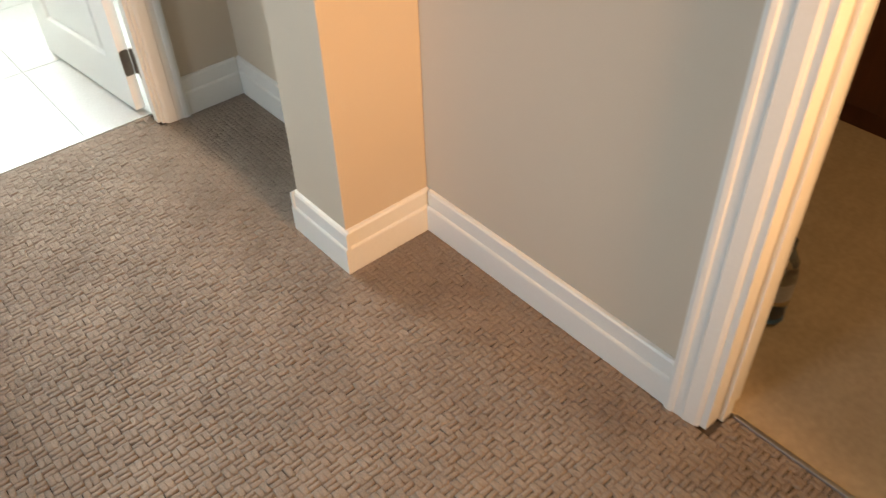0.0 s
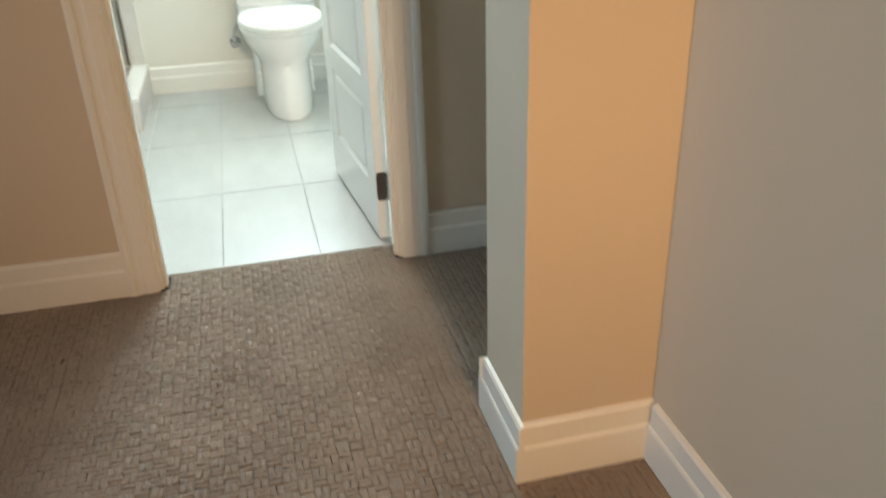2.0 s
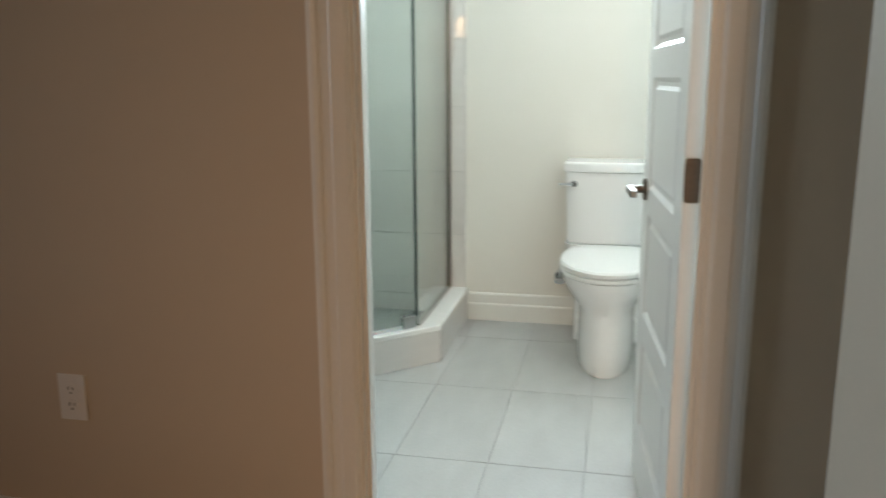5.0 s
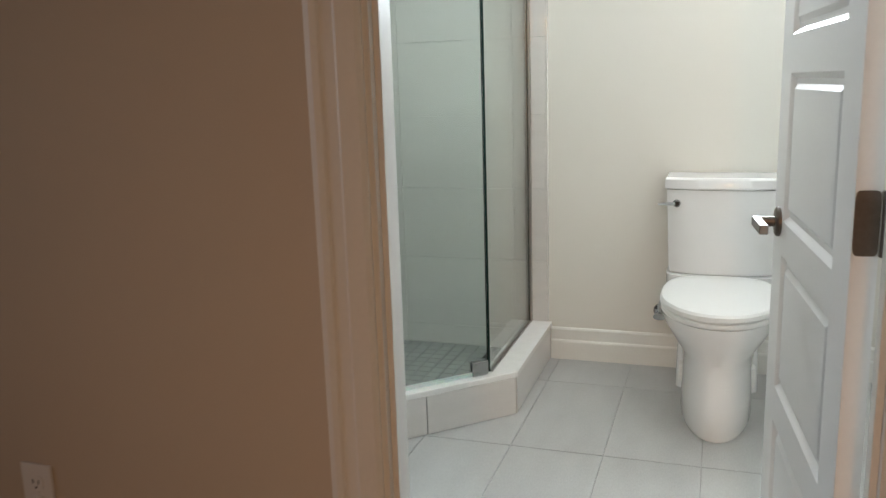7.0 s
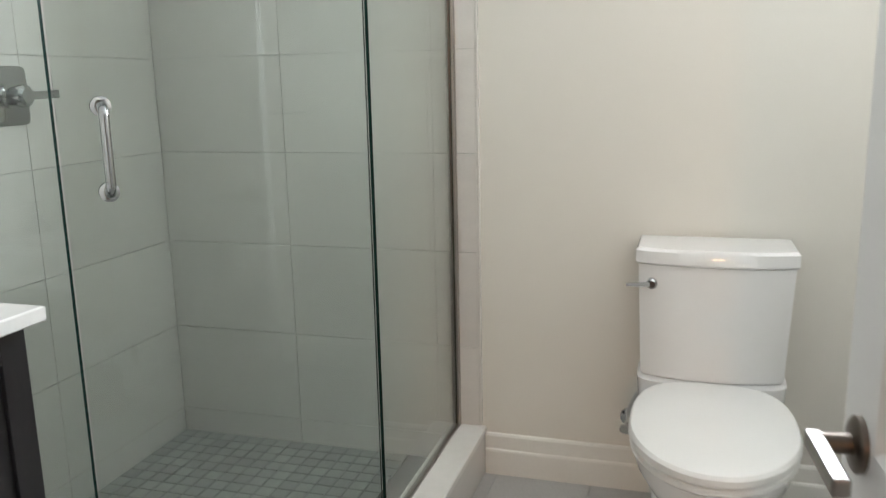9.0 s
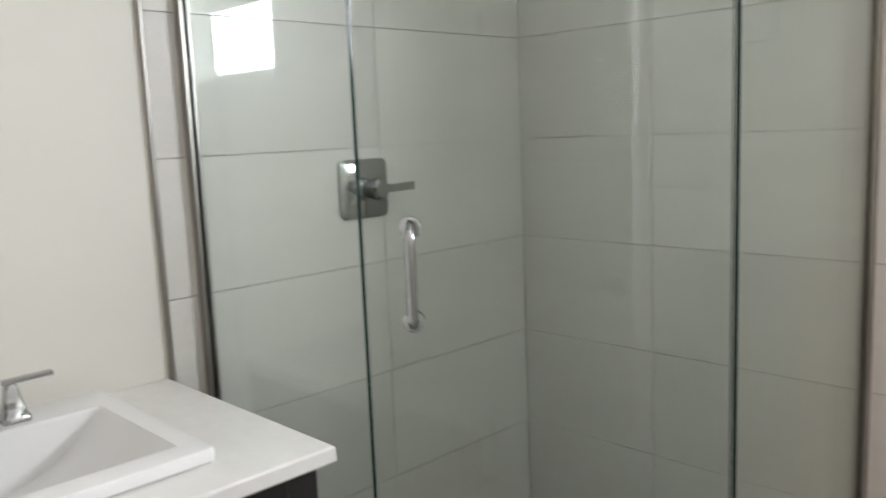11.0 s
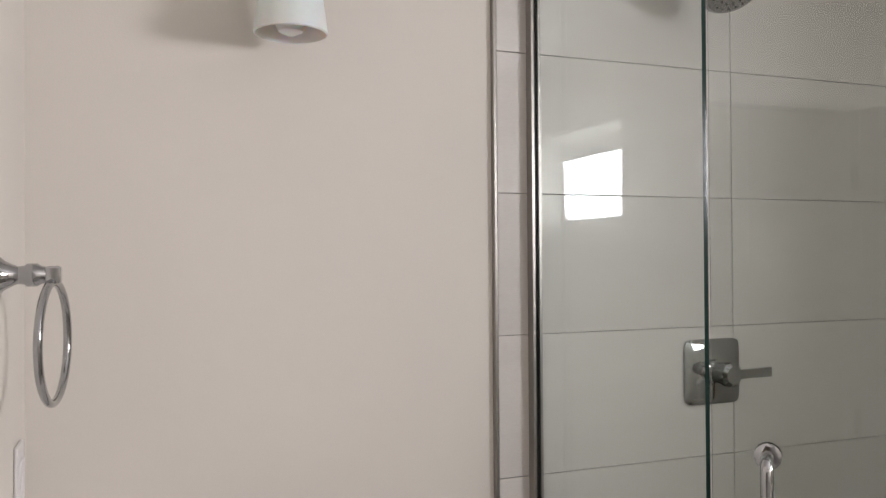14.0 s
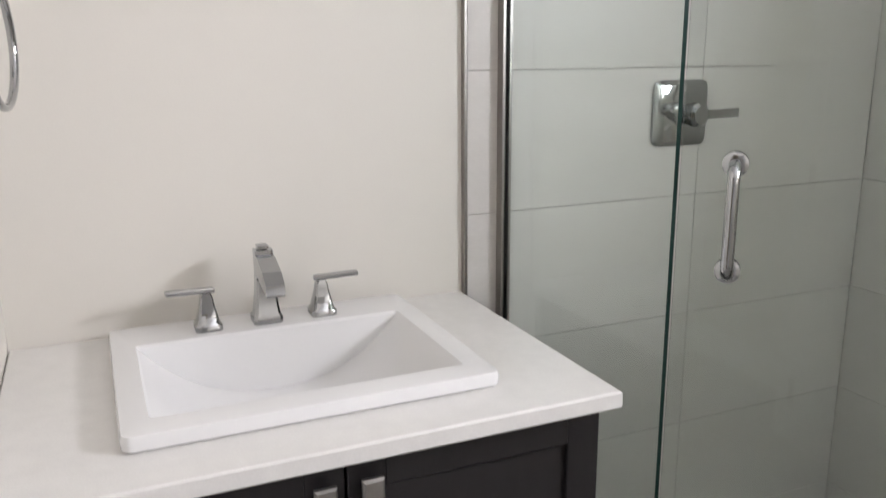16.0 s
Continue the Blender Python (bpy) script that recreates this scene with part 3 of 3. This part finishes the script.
part("trap_foot", loft([squircle(0, -0.13, 0, 0.15, 0.11, 6), squircle(0, -0.13, 0.29, 0.14, 0.11, 6), squircle(0, -0.13, 0.32, 0.12, 0.10, 6)]), CERAMIC, toilet, smooth=True)

supply = thing("supply_valve", "chrome angle stop with braided hose on wall", "water valve", (0.925, 2.19, 0.235))
part("escutcheon", turned([(0.03, 0), (0.028, 0.006), (0.012, 0.012)], pose(0, 0, 0, 90, 0, 0), 24), CHROME, supply, smooth=True)
part("stub", turned([(0.009, 0), (0.009, 0.05), (0.013, 0.052), (0.013, 0.085), (0.006, 0.09)], pose(0, 0, 0, 90, 0, 0), 18), CHROME, supply, smooth=True)
part("handwheel", loft([squircle(0, 0, 0, 0.024, 0.013, 2.2, 20), squircle(0, 0, 0.012, 0.024, 0.013, 2.2, 20)], Matrix.Translation((0, -0.088, 0)) @ pose(0, 0, 0, 90, 0, 0)), CHROME, supply)
part("hose", tube([(0, -0.068, 0.01), (0.0, -0.07, 0.05), (0.02, -0.075, 0.10), (0.06, -0.085, 0.15), (0.075, -0.09, 0.205)], 0.0065, 12), HOSE, supply, "braided steel hose", True)

# ---- bathroom door, open into the bathroom ----
door = thing("door_1", "white five-panel door standing open", "door", (1.303, 0.122, 0.012), 95.2, kind="structure")
DW, DH, DT = 0.648, 1.955, 0.035
PANELS = [(0.165, 0.425), (0.500, 0.785), (0.855, 1.152), (1.225, 1.525), (1.60, 1.85)]
ST = 0.105
spans = [(0, ST, -DT, 0, 0, DH), (DW - ST, DW, -DT, 0, 0, DH)]
edges = [0.0] + [v for p in PANELS for v in p] + [DH]
spans += [(ST, DW - ST, -DT, 0, a, b) for a, b in zip(edges[::2], edges[1::2])]
leaf = part("leaf", box(*spans), DOOR_WHITE, door)
for a, b in PANELS:
    x0, x1 = ST, DW - ST
    frames_ = []
    for inset, depth in ((0, 0.0), (0.004, 0.003), (0.011, 0.010), (0.021, 0.010), (0.031, 0.003)):
        frames_.append([(x0 + inset, -depth, a + inset), (x1 - inset, -depth, a + inset), (x1 - inset, -depth, b - inset), (x0 + inset, -depth, b - inset)])
    back = [[(x, -DT - y, z) for x, y, z in s] for s in frames_]
    part("door_panel", loft(back[::-1] + frames_), DOOR_WHITE, leaf)
for z in (0.175, 0.945, 1.75):
    hinge = part("hinge", loft([squircle(-0.017, z, w, 0.0165, 0.046, 7, 28) for w in (-0.003, 0.0005)], pose(0, 0, 0, 90, 0, 90)), BRONZE, door, "dark metal butt hinge")
    part("knuckle", turned([(0.006, z - 0.046), (0.006, z + 0.046)], Matrix.Translation((-0.006, -0.040, 0)), 14), BRONZE, hinge, smooth=True)
    tagged(part("hinge_plate", box((1.3355, 1.3385, 0.05, 0.081, z - 0.033, z + 0.057), bevel=0.001, seg=1), BRONZE), "dark metal hinge leaf on the jamb", "hinge plate")
hx = DW - 0.062
for s, y in ((1, 0.0), (-1, -DT)):
    hset = part("door_handle", turned([(0.031, 0), (0.031, 0.006), (0.027, 0.009), (0.011, 0.010), (0.011, 0.045)], Matrix.Translation((hx, y, 0.848)) @ pose(0, 0, 0, -90 * s, 0, 0)), BRONZE, door, "dark metal lever handle", True)
    part("lever", box((hx - 0.105, hx + 0.012, y + s * 0.045 - 0.009, y + s * 0.045 + 0.009, 0.838, 0.858), bevel=0.003), SATIN, hset, "square satin lever")

# ---- vanity ----
vanity = thing("vanity_cabinet", "espresso shaker vanity cabinet with two doors", "vanity")
VZ = 0.831
part("carcass", box((-0.648, -0.107, 0.0825, 0.10, 0.10, VZ), (-0.648, -0.107, 0.944, 0.962, 0.10, VZ), (-0.648, -0.107, 0.10, 0.944, 0.10, 0.118), (-0.648, -0.64, 0.10, 0.944, 0.118, VZ), (-0.125, -0.107, 0.10, 0.944, 0.118, VZ), (-0.648, -0.16, 0.0825, 0.962, 0.0, 0.10)), ESPRESSO, vanity)
for y0, y1, ky in ((0.100, 0.533, 0.500), (0.537, 0.960, 0.569)):
    z0, z1 = 0.12, VZ - 0.006
    d = part("cabinet_door", box((-0.106, -0.096, y0 + 0.05, y1 - 0.05, z0 + 0.05, z1 - 0.05)), ESPRESSO, vanity, "dark shaker door")
    for u0, u1 in ((y0, y0 + 0.058), (y1 - 0.058, y1)):
        part("stile", box((-0.106, -0.087, u0, u1, z0, z1), bevel=0.0012, seg=1), ESPRESSO, d)
    for w0, w1 in ((z0, z0 + 0.058), (z1 - 0.058, z1)):
        part("rail", box((-0.106, -0.0872, y0 + 0.058, y1 - 0.058, w0, w1), bevel=0.0012, seg=1), ESPRESSO, d)
    part("knob", loft([[(-0.087, ky + a * r, 0.778 + b * r) for a, b in ((-1, -1), (1, -1), (1, 1), (-1, 1))] if x < 0 else [(-0.087 + x, ky + a * r, 0.778 + b * r) for a, b in ((-1, -1), (1, -1), (1, 1), (-1, 1))] for x, r in ((0.0, 0.007), (0.012, 0.006), (0.014, 0.0155), (0.022, 0.0165), (0.026, 0.013))]), SATIN, d, "square satin nickel knob")


def counter_slab():
    """Slab with a cut-out for the sink."""
    def rect(x0, x1, y0, y1, z):
        return [(x0, y0, z), (x1, y0, z), (x1, y1, z), (x0, y1, z)]
    o = (-0.6485, -0.046, 0.0815, 0.973)
    z0, z1, b = VZ + 0.001, 0.861, 0.003
    grow = lambda k: (o[0] + k, o[1] - k, o[2] + k, o[3] - k)
    hole = (-0.59, -0.165, 0.27, 0.79)
    rings = [rect(*hole, z0), rect(*grow(b), z0), rect(*o, z0 + b), rect(*o, z1 - b), rect(*grow(b), z1), rect(*hole, z1), rect(*hole, z0)]
    return loft(rings, caps=False)


counter = tagged(new("countertop", finish(counter_slab(), "countertop", QUARTZ)), "white quartz vanity countertop on the dark cabinet", "countertop")

sink = thing("sink", "white rectangular drop-in ceramic sink with curved basin", "sink", (0, 0, 0.8612))


def basin():
    """Rim and scooped bowl in one mesh; the bowl's floor curves up to its short ends."""
    bm = bmesh.new()
    x0, x1, y0, y1 = -0.612, -0.140, 0.247, 0.811
    ix0, ix1, iy0, iy1 = -0.500, -0.197, 0.292, 0.765
    zt = 0.026

    def rect(a, b, c, d, z, r, n=6):
        pts = []
        for cx, cy, s in ((b - r, d - r, 0), (a + r, d - r, 90), (a + r, c + r, 180), (b - r, c + r, 270)):
            for k in range(n + 1):
                t = radians(s + 90 * k / n)
                pts.append((cx + r * math.cos(t), cy + r * math.sin(t), z))
        return pts
    rings = [rect(x0 + 0.006, x1 - 0.006, y0 + 0.006, y1 - 0.006, 0, 0.012), rect(x0 + 0.001, x1 - 0.001, y0 + 0.001, y1 - 0.001, 0.004, 0.016), rect(x0, x1, y0, y1, zt - 0.008, 0.016),
             rect(x0 + 0.003, x1 - 0.003, y0 + 0.003, y1 - 0.003, zt - 0.001, 0.014), rect(x0 + 0.009, x1 - 0.009, y0 + 0.009, y1 - 0.009, zt, 0.012),
             rect(ix0 - 0.004, ix1 + 0.004, iy0 - 0.004, iy1 + 0.004, zt - 0.001, 0.008), rect(ix0, ix1, iy0, iy1, zt - 0.005, 0.006)]
    rows = [[bm.verts.new(p) for p in r] for r in rings]
    k = len(rows[0])
    for a, b in zip(rows, rows[1:]):
        for i in range(k):
            bm.faces.new((a[i], a[(i + 1) % k], b[(i + 1) % k], b[i]))
    # scoop: a cylinder-like curve along y, upright ends in x
    ny = 24
    depth = 0.125

    def zf(y):
        u = (2 * (y - iy0) / (iy1 - iy0) - 1)
        return zt - 0.005 - depth * (1 - abs(u) ** 2.4)
    grid = []
    for x in (ix0, ix0 + 0.003, ix0 + 0.03, ix0 + 0.10, (ix0 + ix1) / 2, ix1 - 0.10, ix1 - 0.03, ix1 - 0.003, ix1):
        edge = x in (ix0, ix1)
        row = []
        for j in range(ny + 1):
            y = iy0 + (iy1 - iy0) * j / ny
            w = min(abs(x - ix0), abs(x - ix1))
            lift = 1.0 if edge else max(0, 0.10 * (1 - w / 0.10))
            row.append(bm.verts.new((x, y, (zt - 0.005) * lift + zf(y) * (1 - lift))))
        grid.append(row)
    for a, b in zip(grid, grid[1:]):
        for j in range(ny):
            bm.faces.new((a[j], a[j + 1], b[j + 1], b[j]))
    return bm


part("basin", basin(), CERAMIC, sink, smooth=True)
part("drain", turned([(0.022, -0.101), (0.022, -0.0985), (0.016, -0.097), (0.008, -0.0985)], Matrix.Translation((-0.35, 0.528, 0))), CHROME, sink, "chrome drain", True)

faucet = thing("faucet", "chrome widespread faucet with two lever handles", "faucet", (-0.545, 0.524, 0.887))


def square_ring(z, hx, hy, ox=0.0):
    c = min(hx, hy) * 0.25
    return [(ox + x, y, z) for x, y in ((hx - c, -hy), (hx, -hy + c), (hx, hy - c), (hx - c, hy), (-hx + c, hy), (-hx, hy - c), (-hx, -hy + c), (-hx + c, -hy))]


spout = part("spout", loft([square_ring(0, 0.024, 0.027), square_ring(0.012, 0.024, 0.027), square_ring(0.02, 0.020, 0.023), square_ring(0.06, 0.0165, 0.018), square_ring(0.10, 0.015, 0.016, -0.001), square_ring(0.138, 0.0145, 0.0165, -0.002)]), CHROME, faucet, smooth=True)
part("spout_arm", loft([[(-0.014, -0.016, 0.135), (-0.014, 0.016, 0.135), (0.0, 0.016, 0.07), (0.0, -0.016, 0.07)], [(0.03, -0.0165, 0.128), (0.03, 0.0165, 0.128), (0.022, 0.0165, 0.092), (0.022, -0.0165, 0.092)],
                        [(0.072, -0.017, 0.112), (0.072, 0.017, 0.112), (0.066, 0.017, 0.082), (0.066, -0.017, 0.082)], [(0.098, -0.0165, 0.094), (0.098, 0.0165, 0.094), (0.098, 0.0165, 0.073), (0.098, -0.0165, 0.073)]]), CHROME, spout)
part("lift_rod", box((-0.016, 0.006, -0.010, 0.010, 0.140, 0.146), (-0.009, -0.001, -0.004, 0.004, 0.134, 0.140), bevel=0.001, seg=1), CHROME, spout)
for dy, s in ((-0.107, -1), (0.107, 1)):
    h = part("handle_base", loft([square_ring(0, 0.023, 0.024), square_ring(0.010, 0.023, 0.024), square_ring(0.016, 0.019, 0.020), square_ring(0.045, 0.012, 0.013), square_ring(0.060, 0.010, 0.011), square_ring(0.068, 0.008, 0.008)], Matrix.Translation((0.0, dy, 0))), CHROME, faucet, smooth=True)
    part("handle_lever", box((-0.008, 0.008, -0.011 if s > 0 else -0.075, 0.075 if s > 0 else 0.011, 0.068, 0.077), bevel=0.002, m=Matrix.Translation((0, dy, 0)) @ pose(0, 0, 0, 3 * s, 0, -8 * s)), CHROME, h)

# ---- wall fittings ----
ring = thing("towel_ring", "chrome towel ring on a flared post", "towel ring", (-0.295, 0.08, 1.485))
pm = pose(0, 0, 0, -90, 0, 0)
part("post", turned([(0.030, 0), (0.029, 0.006), (0.019, 0.018), (0.012, 0.032), (0.013, 0.040), (0.016, 0.044), (0.016, 0.056), (0.012, 0.062), (0.010, 0.080)], pm), CHROME, ring, smooth=True)
part("knuckle", box((-0.012, 0.012, 0.066, 0.086, -0.012, 0.012), bevel=0.003), CHROME, ring)
R = 0.083
part("ring", tube([(R * math.sin(a) * 0.974, 0.076 - 0.14 * R * math.sin(a), -0.010 - R + R * math.cos(a)) for a in [2 * math.pi * i / 56 for i in range(56)]], 0.0058, 12, None, True), CHROME, ring, smooth=True)


def wall_plate(name, label, category, m, duplex):
    """Plate in local x (across) and z (up), outwards -y."""
    t = thing(name, label, category)
    t.matrix_basis = m
    part("plate", box((-0.036, 0.036, -0.006, 0, -0.058, 0.058), bevel=0.0025), PLASTIC, t)
    if duplex:
        for z in (0.02, -0.02):
            r = part("receptacle", loft([squircle(0, z, 0.006, 0.0165, 0.0145, 3, 24), squircle(0, z, 0.0085, 0.0165, 0.0145, 3, 24)], pose(0, 0, 0, 90, 0, 0)), PLASTIC, t)
            part("slot", box((-0.0075, -0.0055, -0.0092, -0.008, z - 0.001, z + 0.008)), BLACK, r)
            part("slot", box((0.0055, 0.0075, -0.0092, -0.008, z - 0.001, z + 0.007)), BLACK, r)
            part("ground_hole", turned([(0.0026, 0.008), (0.0026, 0.0092)], Matrix.Translation((0, 0, z - 0.008)) @ pose(0, 0, 0, 90, 0, 0), 10), BLACK, r)
        part("screw", turned([(0.003, 0.006), (0.0025, 0.0075)], pose(0, 0, 0, 90, 0, 0), 10), PLASTIC, t)
    else:
        part("rocker", box((-0.0165, 0.0165, -0.010, -0.005, -0.033, 0.033), bevel=0.002), PLASTIC, t)
    return t


wall_plate("wall_outlet", "white duplex outlet on the beige hall wall", "outlet", pose(-0.082, -0.0005, 0.424), True)
wall_plate("wall_switch", "white switch plate above the vanity counter", "switch", pose(-0.54, 0.0805, 1.15, 0, 0, 180), False)

sconce = thing("vanity_light", "unlit wall light with white frosted glass shade", "wall light", (-0.65, 0.525, 2.062))
part("backplate", box((0, 0.02, -0.06, 0.06, -0.055, 0.055), bevel=0.006), CHROME, sconce)
part("arm", tube([(0.018, 0, 0.0), (0.07, 0, 0.01), (0.11, 0, 0.005), (0.125, 0, -0.02), (0.125, 0, -0.04)], 0.009), CHROME, sconce, smooth=True)
sm = Matrix.Translation((0.125, 0, 0))
part("shade", turned([(0.012, -0.028), (0.045, -0.030), (0.052, -0.04), (0.067, -0.150), (0.064, -0.152), (0.048, -0.045), (0.012, -0.040)], sm, 40), FROST, sconce, "white frosted glass shade", True)
part("bulb", turned([(0.013, -0.04), (0.014, -0.07), (0.030, -0.105), (0.032, -0.125), (0.022, -0.147), (0.004, -0.155)], sm, 24), FROST, sconce, "frosted bulb", True)

towel_bar = thing("towel_bar", "chrome towel bar on the wall behind the door", "towel bar", (1.87, 0.44, 1.13))
for y in (-0.23, 0.23):
    part("post", turned([(0.027, 0), (0.026, 0.006), (0.014, 0.02), (0.011, 0.04), (0.014, 0.05), (0.013, 0.07), (0.008, 0.074)], Matrix.Translation((0, y, 0)) @ pose(0, 0, 0, 0, -90, 0), 24), CHROME, towel_bar, smooth=True)
part("bar", tube([(-0.06, -0.235, 0), (-0.06, 0.235, 0)], 0.008), CHROME, towel_bar, smooth=True)

# ---- the room beyond the hall doorway ----
cabinet = thing("wooden_cabinet", "dark red-brown wooden cabinet standing on tan floor", "cabinet", (3.0, -1.75, 0.004))
part("side", box((0, 0.38, -0.55, 0.55, 0.0, 1.6), bevel=0.004), DARKWOOD, cabinet)
part("plinth", box((-0.003, 0.0, -0.55, 0.55, 0.0, 0.07)), DARKWOOD, cabinet)
for y0, y1 in ((-0.545, -0.003), (0.003, 0.545)):
    part("cabinet_door", box((-0.02, -0.001, y0, y1, 0.075, 1.59), bevel=0.003), DARKWOOD, cabinet)


def bottle(x, y, r, h, label):
    b = thing("water_bottle", label, "bottle", (x, y, 0.004), group="bottles by the doorway")
    part("body", turned([(r * 0.8, 0), (r, 0.012), (r, h * 0.30), (r * 0.95, h * 0.33), (r, h * 0.36), (r, h * 0.62), (r * 0.85, h * 0.76), (r * 0.40, h * 0.90), (r * 0.36, h * 0.95)], None, 28), BOTTLE, b, smooth=True)
    part("lower_band", turned([(r * 1.01, 0.01), (r * 1.01, h * 0.10)], None, 28), LABEL_BLUE, b, "blue band", True)
    part("wrap_label", turned([(r * 1.012, h * 0.34), (r * 1.012, h * 0.55)], None, 28), LABEL_GREY, b, "pale printed wrapper", True)
    part("cap", turned([(r * 0.40, h * 0.94), (r * 0.40, h), (r * 0.35, h * 1.005)], None, 20), BLACK, b, smooth=True)


bottle(2.05, -1.858, 0.042, 0.25, "clear plastic bottle with blue band on tan floor")
bottle(2.47, -1.662, 0.042, 0.25, "clear plastic bottle farther inside on tan floor")


# ---- carpet pile ----
def carpet_pile():
    """Loop carpet in a basket weave: pairs of short raised ribs, turned in every other cell."""
    rng = np.random.default_rng(7)
    c = 0.029
    verts, faces = [], []
    count = 0
    for j in range(int(3.3 / c)):
        for i in range(int(2.8 / c)):
            cx, cy = -1.05 + (i + 0.5) * c, 0.08 - (j + 0.5) * c
            if cx > 1.735 or (cy > 0.0 and not 0.65 < cx < 1.33) or (cx > 1.65 and not -2.76 < cy < -1.965) or (cx > 1.38 and -1.025 < cy < -0.785):
                continue
            turned_cell = (i + j) % 2
            for k in (-0.25, 0.25):
                z = rng.uniform(-0.0012, 0.0016)
                hl, hw = c * rng.uniform(0.49, 0.56), c * (rng.uniform(0.245, 0.275) if turned_cell else rng.uniform(0.18, 0.225))
                sk, o = rng.normal(0, 0.0009), rng.normal(0, 0.0007)
                b = count * 12
                for f, zz in ((1.0, -0.007), (0.95, z - 0.0014), (0.66, z)):
                    q = ((-hl * f, -hw * f - sk), (hl * f, -hw * f + sk), (hl * f, hw * f + sk), (-hl * f, hw * f - sk))
                    for u, v in q:
                        v += k * c + o
                        verts.append((cx - v, cy + u, zz - 0.0005) if turned_cell else (cx + u, cy + v, zz))
                for r in (0, 4):
                    for e in range(4):
                        faces.append((b + r + e, b + r + (e + 1) % 4, b + r + 4 + (e + 1) % 4, b + r + 4 + e))
                faces.append((b + 8, b + 9, b + 10, b + 11))
                count += 1
    me = bpy.data.meshes.new("carpet_pile")
    me.from_pydata(verts, [], faces)
    me.polygons.foreach_set("use_smooth", [True] * len(me.polygons))
    me.materials.append(CARPET)
    tagged(new("carpet_pile", me), "taupe basket-weave loop carpet pile", "carpet", kind="stuff")


carpet_pile()
